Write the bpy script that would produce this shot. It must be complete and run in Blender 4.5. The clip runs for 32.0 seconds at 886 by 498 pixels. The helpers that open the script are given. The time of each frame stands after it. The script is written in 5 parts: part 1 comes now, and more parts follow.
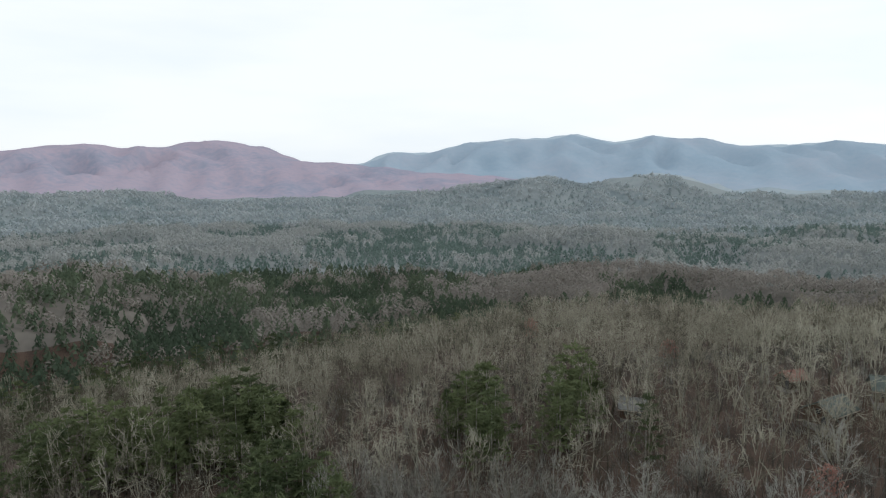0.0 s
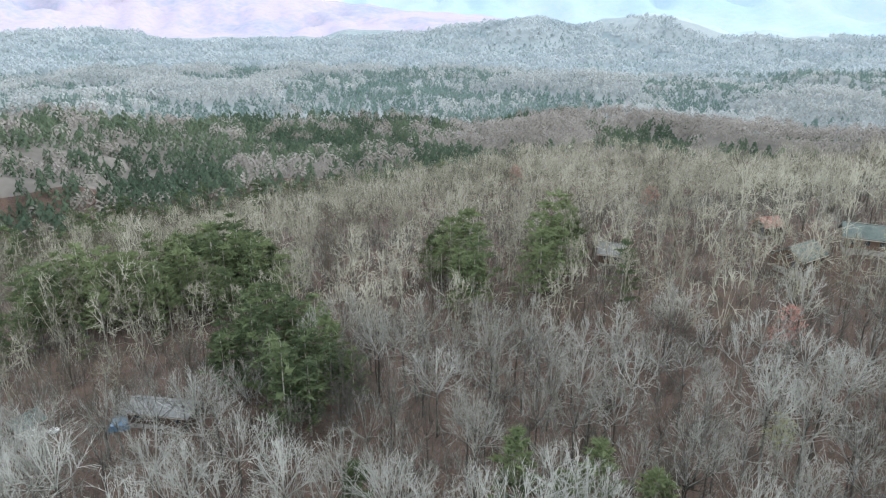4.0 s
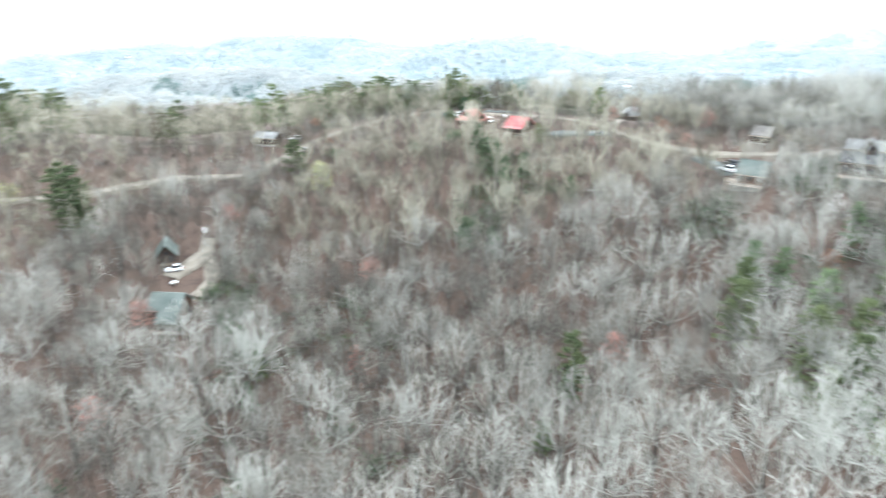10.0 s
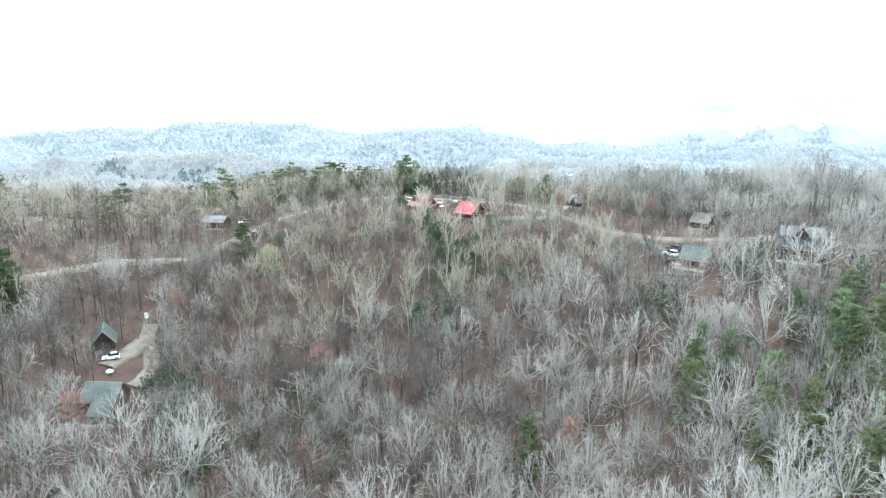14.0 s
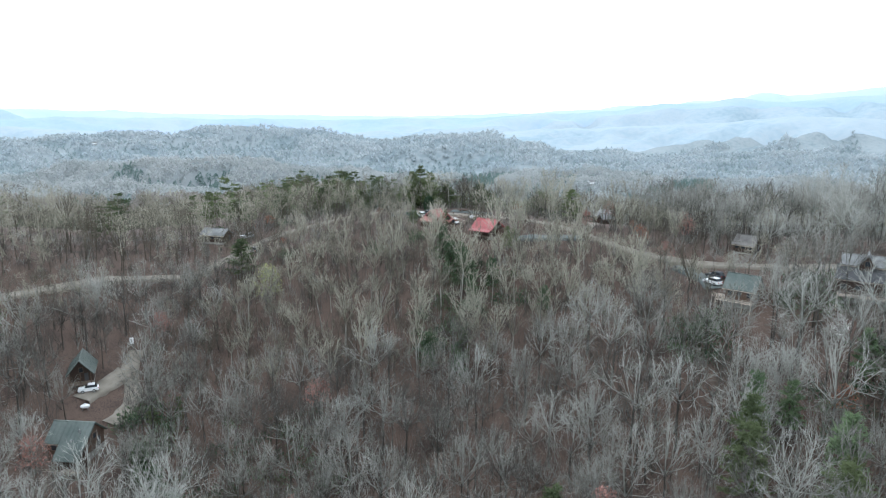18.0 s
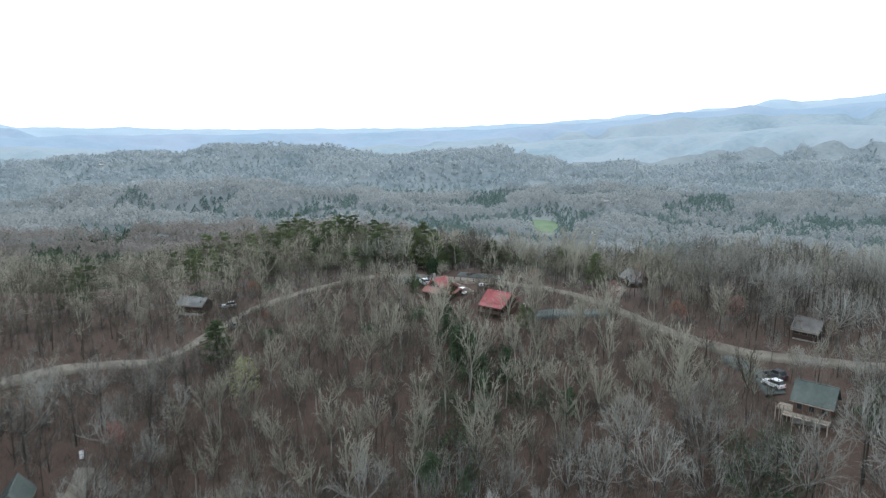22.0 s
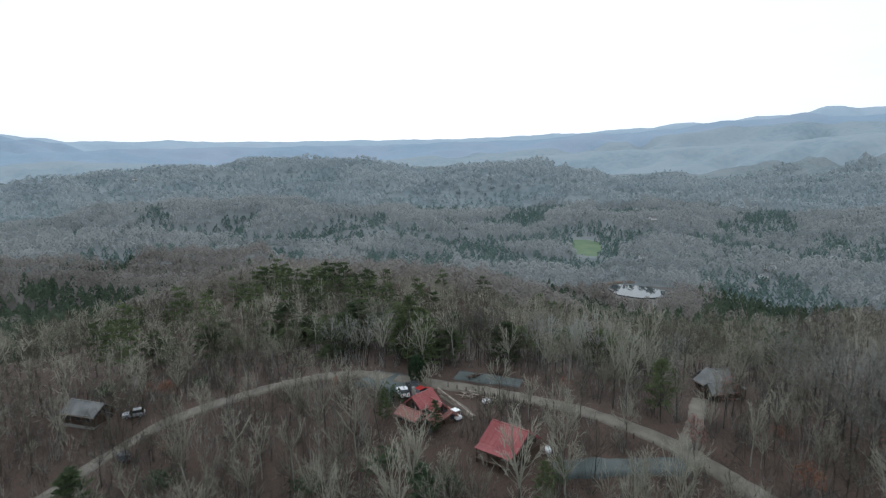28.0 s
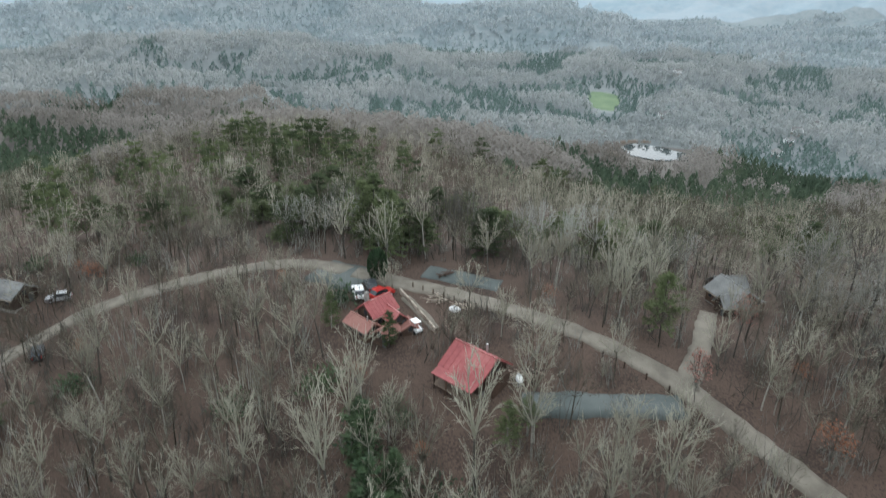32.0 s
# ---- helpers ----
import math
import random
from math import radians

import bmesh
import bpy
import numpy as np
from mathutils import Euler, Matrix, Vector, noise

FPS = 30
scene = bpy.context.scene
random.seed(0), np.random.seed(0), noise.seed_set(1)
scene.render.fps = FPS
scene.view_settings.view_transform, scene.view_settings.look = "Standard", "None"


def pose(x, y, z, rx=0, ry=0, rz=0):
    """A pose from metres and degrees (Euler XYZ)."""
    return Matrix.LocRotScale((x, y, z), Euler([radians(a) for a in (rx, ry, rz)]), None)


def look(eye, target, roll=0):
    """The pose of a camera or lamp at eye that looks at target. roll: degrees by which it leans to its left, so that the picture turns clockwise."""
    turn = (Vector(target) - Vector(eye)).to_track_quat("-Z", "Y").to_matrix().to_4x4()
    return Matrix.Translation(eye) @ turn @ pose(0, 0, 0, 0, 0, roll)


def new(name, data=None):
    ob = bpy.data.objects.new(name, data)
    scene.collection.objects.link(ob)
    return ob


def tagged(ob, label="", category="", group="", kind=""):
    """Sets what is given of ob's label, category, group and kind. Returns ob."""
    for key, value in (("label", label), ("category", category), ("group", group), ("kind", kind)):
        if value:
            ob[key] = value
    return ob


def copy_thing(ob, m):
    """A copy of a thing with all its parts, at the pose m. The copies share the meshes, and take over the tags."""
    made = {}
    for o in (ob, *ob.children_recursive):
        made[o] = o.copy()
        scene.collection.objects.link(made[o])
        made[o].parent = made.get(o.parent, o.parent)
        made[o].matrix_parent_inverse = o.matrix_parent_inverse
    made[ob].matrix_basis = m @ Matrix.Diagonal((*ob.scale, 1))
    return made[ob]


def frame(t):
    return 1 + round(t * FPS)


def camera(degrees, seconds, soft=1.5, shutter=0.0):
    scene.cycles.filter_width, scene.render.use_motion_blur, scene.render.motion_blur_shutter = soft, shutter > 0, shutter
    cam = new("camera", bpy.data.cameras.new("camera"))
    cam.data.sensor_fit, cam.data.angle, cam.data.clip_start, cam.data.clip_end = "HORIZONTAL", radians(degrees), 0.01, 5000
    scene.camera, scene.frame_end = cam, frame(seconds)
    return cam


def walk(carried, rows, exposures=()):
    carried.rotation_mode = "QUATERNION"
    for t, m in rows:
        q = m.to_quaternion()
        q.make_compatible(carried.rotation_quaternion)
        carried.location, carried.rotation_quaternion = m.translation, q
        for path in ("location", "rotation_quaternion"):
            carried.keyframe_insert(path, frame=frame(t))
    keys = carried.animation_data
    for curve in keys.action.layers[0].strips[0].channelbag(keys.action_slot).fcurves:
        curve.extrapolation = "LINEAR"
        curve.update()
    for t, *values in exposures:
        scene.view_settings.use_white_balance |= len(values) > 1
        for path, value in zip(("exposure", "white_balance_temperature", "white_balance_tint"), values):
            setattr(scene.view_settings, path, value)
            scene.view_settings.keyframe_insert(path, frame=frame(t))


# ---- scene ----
cam = camera(67.2, 32.0, 1.2, 0.8)
PATH = [
    (0, (-2.05, -0.937, 100.332), (-1.998, 1.048, 100.098), -0.1),
    (0.5, (-1.963, -0.897, 100.297), (-1.899, 1.086, 100.051), -0.0),
    (1, (-1.937, -0.861, 100.21), (-1.864, 1.119, 99.936), 0.1),
    (1.5, (-1.954, -0.767, 100.155), (-1.874, 1.193, 99.764), 0.2),
    (2, (-1.975, -0.663, 100.146), (-1.888, 1.27, 99.638), 0.3),
    (2.5, (-1.871, -0.492, 100.224), (-1.782, 1.401, 99.587), 0.3),
    (4.5, (-1.866, -0.389, 100.19), (-1.767, 1.49, 99.511), 0.5),
    (5, (-1.814, -0.273, 100.158), (-1.468, 1.581, 99.494), 0.5),
    (5.5, (-1.67, -0.059, 100.038), (-0.94, 1.682, 99.378), 0.2),
    (6, (-1.588, -0.102, 100.284), (-0.563, 1.483, 99.623), 0.1),
    (6.5, (-1.299, -0.006, 100.273), (-0.065, 1.422, 99.612), -0.1),
    (7, (-1.038, 0.01, 100.348), (0.353, 1.287, 99.689), 0.1),
    (7.5, (-0.751, 0.013, 100.329), (0.759, 1.147, 99.671), 0.0),
    (8, (-0.531, -0.065, 100.282), (1.058, 0.957, 99.626), 0.1),
    (8.5, (-0.27, -0.185, 100.207), (1.393, 0.714, 99.552), -0.1),
    (9, (-0.028, -0.42, 100.162), (1.722, 0.294, 99.509), -0.1),
    (9.5, (0.054, -0.683, 100.084), (1.904, -0.292, 99.432), -0.3),
    (10, (0.244, -0.735, 100.003), (2.134, -0.691, 99.35), -0.7),
    (10.5, (0.271, -0.417, 99.971), (2.159, -0.499, 99.318), -0.7),
    (11, (0.26, -0.251, 100.026), (2.147, -0.356, 99.372), -0.5),
    (11.5, (0.273, -0.192, 100.128), (2.165, -0.307, 99.49), -0.4),
    (12, (0.193, -0.188, 100.148), (2.118, -0.306, 99.618), -0.2),
    (12.5, (0.118, -0.117, 100.121), (2.066, -0.236, 99.685), -0.1),
    (13, (0.0, 0.002, 100.0), (1.954, -0.118, 99.59), 0.1),
    (13.5, (0.029, 0.163, 99.908), (1.983, 0.046, 99.497), 0.2),
    (14, (0.907, 0.231, 99.729), (2.861, 0.119, 99.319), 0.4),
    (14.5, (2.777, 0.207, 99.884), (4.731, 0.103, 99.472), 0.5),
    (16.5, (15.955, -1.335, 100.054), (17.917, -1.4, 99.672), 0.5),
    (17, (17.78, -1.384, 100.383), (19.742, -1.444, 99.999), 0.5),
    (17.5, (18.412, -1.591, 100.433), (20.373, -1.652, 100.042), 0.6),
    (18, (18.656, -1.766, 100.576), (20.616, -1.823, 100.18), 0.8),
    (18.5, (19.818, -1.955, 101.577), (21.777, -2.005, 101.181), 1.0),
    (19, (22.049, -2.286, 103.033), (24.011, -2.322, 102.643), 1.0),
    (19.5, (25.133, -2.063, 104.525), (27.095, -2.093, 104.137), 1.0),
    (20, (28.802, -1.968, 106.031), (30.764, -1.99, 105.643), 0.8),
    (20.5, (33.073, -2.191, 107.47), (35.036, -2.203, 107.087), 0.6),
    (21, (37.67, -2.707, 109.101), (39.634, -2.711, 108.724), 0.4),
    (21.5, (42.575, -3.293, 110.789), (44.54, -3.302, 110.418), 0.2),
    (22, (47.29, -4.062, 112.611), (49.256, -4.085, 112.243), -0.1),
    (22.5, (52.283, -4.991, 114.178), (54.25, -5.03, 113.815), -0.4),
    (23, (57.3, -6.088, 115.34), (59.265, -6.131, 114.973), -0.7),
    (23.5, (62.559, -7.041, 115.721), (64.525, -7.084, 115.356), -0.9),
    (24, (67.919, -7.971, 115.951), (69.886, -8.01, 115.588), -1.0),
    (24.5, (73.806, -9.035, 115.996), (75.774, -9.068, 115.637), -1.2),
    (25, (79.999, -9.972, 115.682), (81.968, -9.988, 115.328), -1.1),
    (25.5, (85.477, -10.952, 115.515), (87.447, -10.951, 115.168), -1.5),
    (27.5, (104.829, -14.212, 117.339), (106.797, -14.123, 116.999), -0.6),
    (28, (110.44, -15.086, 117.366), (112.408, -14.986, 117.028), -0.6),
    (28.5, (116.191, -15.746, 117.316), (118.159, -15.638, 116.977), -0.6),
    (29, (121.678, -16.254, 117.563), (123.646, -16.141, 117.228), -0.3),
    (29.5, (126.579, -17.013, 117.884), (128.548, -16.891, 117.552), -0.1),
    (30, (130.613, -17.956, 117.857), (132.579, -17.823, 117.517), -0.1),
    (30.5, (133.107, -18.953, 117.913), (135.051, -18.815, 117.463), 0.2),
    (31, (134.409, -19.791, 118.057), (136.319, -19.658, 117.478), 0.5),
    (31.5, (134.899, -20.469, 117.891), (136.776, -20.341, 117.21), 0.9),
    (32, (135.338, -21.058, 117.824), (137.176, -20.934, 117.045), 1.3),
]
EXPOSURES = [(0, -.3, 6300, 8), (1, -.3, 6300, 8), (2.5, -.1, 6250, 8), (4.5, 1.45, 5900, 8), (6, 1.75, 5900, 8), (8, 2.08, 5950, 7), (10.5, 2.12, 5900, 7), (13, 2.08, 5850, 7), (14, 1.85, 5750, 7), (16.5, 1.15, 5700, 7), (20, .62, 5750, 7), (25, 0, 5800, 7), (28, -.28, 5800, 7), (30, -.48, 5800, 7), (31, -.45, 5850, 7), (32, .48, 6000, 6)]
walk(cam, [(t, look(eye, target, roll)) for t, eye, target, roll in PATH], EXPOSURES)

# ---- sky and light: a pale overcast evening ----
SUN_AZ, SUN_UP = 80.0, 24.0     # bearing to the right of +y, and height, in degrees
world = bpy.data.worlds.new("sky")
scene.world = world
world.use_nodes = True
sky = world.node_tree.nodes.new("ShaderNodeTexSky")
sky.sky_type, sky.sun_disc = "NISHITA", False
sky.sun_elevation, sky.sun_rotation = radians(SUN_UP), radians(SUN_AZ)
sky.altitude, sky.air_density, sky.dust_density, sky.ozone_density = 500, 1.0, 4.0, 1.5
tree = world.node_tree
cloud = tree.nodes.new("ShaderNodeTexNoise")
cloud.inputs["Scale"].default_value, cloud.inputs["Detail"].default_value = 2.2, 6
where = tree.nodes.new("ShaderNodeTexCoord")
flat = tree.nodes.new("ShaderNodeMapping")
flat.inputs["Scale"].default_value = (1, 1, 5)
veil = tree.nodes.new("ShaderNodeValToRGB")
veil.color_ramp.elements[0].position, veil.color_ramp.elements[0].color = .36, (.90, .94, .98, 1)
veil.color_ramp.elements[1].position, veil.color_ramp.elements[1].color = .56, (.985, 1, 1, 1)
bright = tree.nodes.new("ShaderNodeVectorMath")
bright.operation = "SCALE"
bright.inputs["Scale"].default_value = 9.0
blend = tree.nodes.new("ShaderNodeMix")
blend.data_type = "RGBA"
blend.inputs["Factor"].default_value = 0.88
back = tree.nodes["Background"]
back.inputs["Strength"].default_value = 0.15
for a, b in ((where.outputs["Generated"], flat.inputs["Vector"]), (flat.outputs[0], cloud.inputs["Vector"]), (cloud.outputs["Fac"], veil.inputs["Fac"]),
             (veil.outputs["Color"], bright.inputs[0]), (sky.outputs[0], blend.inputs[6]), (bright.outputs[0], blend.inputs[7]), (blend.outputs[2], back.inputs["Color"])):
    tree.links.new(a, b)
sun = new("sun", bpy.data.lights.new("sun", "SUN"))
sun.data.energy, sun.data.angle, sun.data.color = 0.9, radians(25), (1.0, 0.97, 0.93)
sun.matrix_world = look((0, 0, 300), (-math.sin(radians(SUN_AZ)) * 100, -math.cos(radians(SUN_AZ)) * 100, 300 - 100 * math.tan(radians(SUN_UP))))

# ---- materials ----
def material(name, colours, size=1.0, rough=.8, metal=0.0, bump=0.0, fine=12.0, voronoi=False, tone="", spread=.25, specular=.3, sheer=0.0):
    """A surface of two or more colours mixed by a coarse and a fine noise at real size; tone: an attribute or 'object' that shifts the mix."""
    m = bpy.data.materials.new(name)
    m.use_nodes = True
    nt = m.node_tree
    n, link = nt.nodes, nt.links.new
    bsdf = n["Principled BSDF"]
    bsdf.inputs["Roughness"].default_value, bsdf.inputs["Metallic"].default_value = rough, metal
    bsdf.inputs["Specular IOR Level"].default_value = specular
    pos = n.new("ShaderNodeNewGeometry").outputs["Position"] if tone != "object" else n.new("ShaderNodeTexCoord").outputs["Object"]
    big = n.new("ShaderNodeTexNoise")
    big.inputs["Scale"].default_value, big.inputs["Detail"].default_value = 1 / size, 5
    small = n.new("ShaderNodeTexVoronoi" if voronoi else "ShaderNodeTexNoise")
    small.inputs["Scale"].default_value = fine / size
    link(pos, big.inputs["Vector"])
    link(pos, small.inputs["Vector"])
    out = small.outputs["Distance"] if voronoi else small.outputs["Fac"]
    mix = n.new("ShaderNodeMath")
    mix.operation = "MULTIPLY_ADD"
    link(out, mix.inputs[0])
    mix.inputs[1].default_value = spread * 2
    link(big.outputs["Fac"], mix.inputs[2])
    last = mix
    shift = n.new("ShaderNodeMath")
    shift.operation = "ADD"
    shift.inputs[1].default_value = -spread
    link(last.outputs[0], shift.inputs[0])
    last = shift
    if tone:
        add = n.new("ShaderNodeMath")
        add.operation = "MULTIPLY_ADD"
        if tone == "object":
            link(n.new("ShaderNodeObjectInfo").outputs["Random"], add.inputs[0])
        else:
            attr = n.new("ShaderNodeAttribute")
            attr.attribute_name = tone
            link(attr.outputs["Fac"], add.inputs[0])
        add.inputs[1].default_value = .9
        link(last.outputs[0], add.inputs[2])
        less = n.new("ShaderNodeMath")
        less.operation = "ADD"
        less.inputs[1].default_value = -.45
        link(add.outputs[0], less.inputs[0])
        last = less
    ramp = n.new("ShaderNodeValToRGB")
    els = ramp.color_ramp.elements
    while len(els) < len(colours):
        els.new(.5)
    for k, c in enumerate(colours):
        els[k].position = .28 + .44 * k / max(1, len(colours) - 1)
        els[k].color = (*c, 1)
    link(last.outputs[0], ramp.inputs["Fac"])
    link(ramp.outputs["Color"], bsdf.inputs["Base Color"])
    if sheer:                                                           # light wraps round thin twigs and needles
        soft, both = n.new("ShaderNodeBsdfTranslucent"), n.new("ShaderNodeMixShader")
        both.inputs["Fac"].default_value = sheer
        link(ramp.outputs["Color"], soft.inputs["Color"])
        link(bsdf.outputs[0], both.inputs[1])
        link(soft.outputs[0], both.inputs[2])
        link(both.outputs[0], n["Material Output"].inputs["Surface"])
    if bump:
        b = n.new("ShaderNodeBump")
        b.inputs["Strength"].default_value, b.inputs["Distance"].default_value = min(1, bump), bump
        link(out, b.inputs["Height"])
        link(b.outputs["Normal"], bsdf.inputs["Normal"])
    return m


LITTER = material("leaf_litter", [(0.038, 0.026, 0.020), (0.068, 0.047, 0.036), (0.104, 0.070, 0.053), (0.048, 0.034, 0.026)], 9, .95, bump=.12, fine=30, spread=.45)
# Farther ground: haze put into the colours, paler and bluer with distance.
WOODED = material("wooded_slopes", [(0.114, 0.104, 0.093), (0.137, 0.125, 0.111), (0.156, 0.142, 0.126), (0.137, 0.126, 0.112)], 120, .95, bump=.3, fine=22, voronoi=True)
HAZED_SLOPES = material("hazed_slopes", [(0.168, 0.187, 0.188), (0.198, 0.217, 0.217), (0.228, 0.241, 0.239), (0.207, 0.224, 0.224)], 110, .95, bump=1.5, fine=10, specular=0, spread=.3)
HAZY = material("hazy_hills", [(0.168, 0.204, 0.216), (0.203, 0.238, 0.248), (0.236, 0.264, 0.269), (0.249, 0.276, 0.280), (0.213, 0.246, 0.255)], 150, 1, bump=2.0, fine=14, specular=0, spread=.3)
RANGE_NEAR = material("haze_blue_hills", [(0.247, 0.311, 0.342), (0.285, 0.343, 0.374), (0.319, 0.362, 0.386), (0.291, 0.346, 0.379)], 330, 1, bump=1.5, fine=14, specular=0, spread=.25)
# Pink evening sunlight and haze put into this range's colours.
SUNSET_LIT_RANGE = material("sunset_lit_range", [(0.242, 0.259, 0.326), (0.301, 0.287, 0.353), (0.359, 0.309, 0.366), (0.310, 0.291, 0.355)], 330, 1, bump=1.5, fine=14, specular=0, spread=.25)
RANGE_FAR = material("haze_blue_range", [(0.270, 0.354, 0.431), (0.302, 0.373, 0.447), (0.334, 0.383, 0.452)], 400, 1, bump=1.5, fine=14, specular=0, spread=.2)
RANGE_LAST = material("haze_pale_range", [(0.362, 0.440, 0.503), (0.381, 0.455, 0.514), (0.402, 0.462, 0.519)], 600, 1, bump=1.5, fine=14, specular=0, spread=.2)
BARK = material("bare_branches", [(0.088, 0.082, 0.071), (0.194, 0.190, 0.167), (0.261, 0.258, 0.228), (0.317, 0.314, 0.283), (0.378, 0.378, 0.343)], 14, .9, fine=20, tone="tone", specular=.1, sheer=0.45)
TAN_BARK = material("tan_branches", [(0.091, 0.081, 0.062), (0.200, 0.188, 0.147), (0.269, 0.255, 0.201), (0.327, 0.311, 0.249), (0.389, 0.374, 0.302)], 14, .9, fine=20, tone="tone", specular=.1, sheer=0.45)
TRUNK = material("grey_bark", [(0.06, 0.053, 0.044), (0.14, 0.128, 0.108), (0.3, 0.285, 0.245)], 2.0, .9, bump=.03, fine=9, tone="object")
NEEDLE = material("pine_needles", [(.056, .074, .036), (.094, .118, .056), (.14, .166, .08)], 5, .8, fine=7, tone="tone", specular=.2, sheer=0.35)
# Far woods: haze put into bark and needle colours, faint first, then stronger.
HAZE_MUTED_BARK = material("haze_muted_branches", [(0.172, 0.156, 0.137), (0.215, 0.197, 0.176), (0.245, 0.227, 0.205), (0.271, 0.252, 0.228)], 40, .9, fine=20, tone="tone", specular=0, sheer=0.35)
HAZE_MUTED_NEEDLE = material("haze_muted_needles", [(0.064, 0.089, 0.061), (0.085, 0.114, 0.076), (0.111, 0.139, 0.092)], 20, .9, fine=9, tone="tone", specular=0, sheer=0.35)
HAZED_BARK = material("hazed_branches", [(0.268, 0.289, 0.286), (0.310, 0.330, 0.323), (0.337, 0.351, 0.342), (0.358, 0.369, 0.358)], 90, .9, fine=20, tone="tone", specular=0, sheer=.35, spread=.1)
HAZIER_BARK = material("hazier_branches", [(0.313, 0.356, 0.373), (0.340, 0.382, 0.395), (0.362, 0.397, 0.407), (0.383, 0.413, 0.419)], 120, .9, fine=20, tone="tone", specular=0, sheer=.35, spread=.1)
HAZED_NEEDLE = material("hazed_needles", [(0.119, 0.167, 0.152), (0.141, 0.191, 0.173), (0.165, 0.214, 0.193)], 20, .9, fine=9, tone="tone", specular=0, sheer=0.35)
HAZIER_NEEDLE = material("hazier_needles", [(0.225, 0.275, 0.28), (0.25, 0.298, 0.3), (0.27, 0.315, 0.315)], 20, .9, fine=9, tone="tone", specular=0, sheer=0.35)
YOUNG_NEEDLE = material("light_pine_needles", [(.095, .14, .072), (.14, .195, .10), (.19, .245, .135)], 5, .8, fine=7, tone="tone", specular=.2, sheer=0.35)
BLOSSOM = material("white_blossom", [(.6, .57, .52), (.8, .78, .74)], 1, .8, fine=5)
RUST = material("rusty_leaves", [(.20, .085, .05), (.30, .13, .07)], 1, .8, fine=5)
SPRING = material("yellow_green_buds", [(.23, .235, .10), (.32, .325, .15)], 1.5, .8, fine=5)
REDBUD = material("red_maple_buds", [(.25, .13, .105), (.36, .18, .145)], 1.5, .8, fine=5)
GRAVEL = material("gravel", [(0.120, 0.105, 0.084), (0.180, 0.159, 0.128), (0.234, 0.209, 0.170)], 3, .95, bump=.04, fine=30)
ASPHALT = material("worn_asphalt", [(0.07, 0.082, 0.077), (0.1, 0.113, 0.107), (0.125, 0.137, 0.13)], 4, .9, bump=.02, fine=30)
REDROOF = material("red_metal_roof", [(0.24, 0.062, 0.062), (0.3, 0.082, 0.08), (0.35, 0.12, 0.112)], 3, .5, .0, fine=6)
OLDRED = material("faded_red_roof", [(0.24, 0.11, 0.092), (0.29, 0.14, 0.116), (0.33, 0.17, 0.14)], 2, .7, fine=8)
GREENROOF = material("green_metal_roof", [(.062, .08, .07), (.09, .108, .096), (.115, .132, .118)], 3, .5, fine=6)
GREYROOF = material("grey_shingles", [(.12, .12, .117), (.175, .175, .168), (.24, .24, .23)], 2, .85, bump=.02, fine=10)
BROWNROOF = material("weathered_brown_shingles", [(.10, .092, .084), (.15, .139, .128), (.20, .187, .172)], 2, .85, bump=.02, fine=10)
DARKROOF = material("dark_shingles", [(.05, .05, .052), (.085, .085, .085)], 2, .85, bump=.02, fine=10)
LOG = material("stained_logs", [(.045, .029, .021), (.07, .044, .031), (.10, .063, .044)], 1.5, .75, bump=.02, fine=8, tone="object")
LAUREL = material("laurel_leaves", [(.03, .055, .026), (.055, .09, .04), (.08, .115, .055)], 3, .6, fine=6, tone="tone")
TRIM = material("stained_trim", [(.11, .08, .06), (.16, .12, .09)], 1.0, .8, fine=8)
DECK = material("weathered_deck", [(.24, .20, .16), (.36, .30, .24), (.44, .38, .31)], 1.0, .85, fine=8, tone="object")
STONE = material("field_stone", [(.14, .13, .12), (.24, .225, .205), (.33, .31, .28)], 1, .9, bump=.04, fine=4)
WHITE = material("white_paint", [(.70, .70, .69), (.82, .82, .81)], 2, .35, fine=6)
BLACK = material("black_rubber", [(.02, .02, .02), (.04, .04, .04)], .5, .8)
DARKCAR = material("dark_paint", [(.03, .035, .04), (.06, .065, .07)], 2, .3, fine=6)
SILVER = material("silver_paint", [(.42, .43, .44), (.52, .53, .54)], 2, .3, .5, fine=6)
BLUE = material("blue_tarp", [(.10, .17, .26), (.16, .25, .36)], 1, .6, fine=6)
REDCAR = material("red_paint", [(.35, .02, .02), (.45, .04, .03)], 2, .3, fine=6)
GRASS = material("field_grass", [(0.085, 0.13, 0.07), (0.11, 0.165, 0.085), (0.14, 0.19, 0.1)], 20, .9, bump=.05, fine=30)
EARTH = material("bare_clay", [(0.19, 0.15, 0.12), (0.26, 0.215, 0.175)], 6, .95, bump=.05, fine=20)
WATER = material("pond_water", [(0.02, 0.03, 0.03), (0.03, 0.04, 0.04)], 30, .03, bump=.01, fine=30, specular=.5)
GLASS = material("window_glass", [(.02, .025, .03), (.04, .045, .05)], 2, .08, specular=.6)
METAL = material("galvanised_steel", [(.4, .4, .4), (.55, .55, .55)], 1, .35, .8)


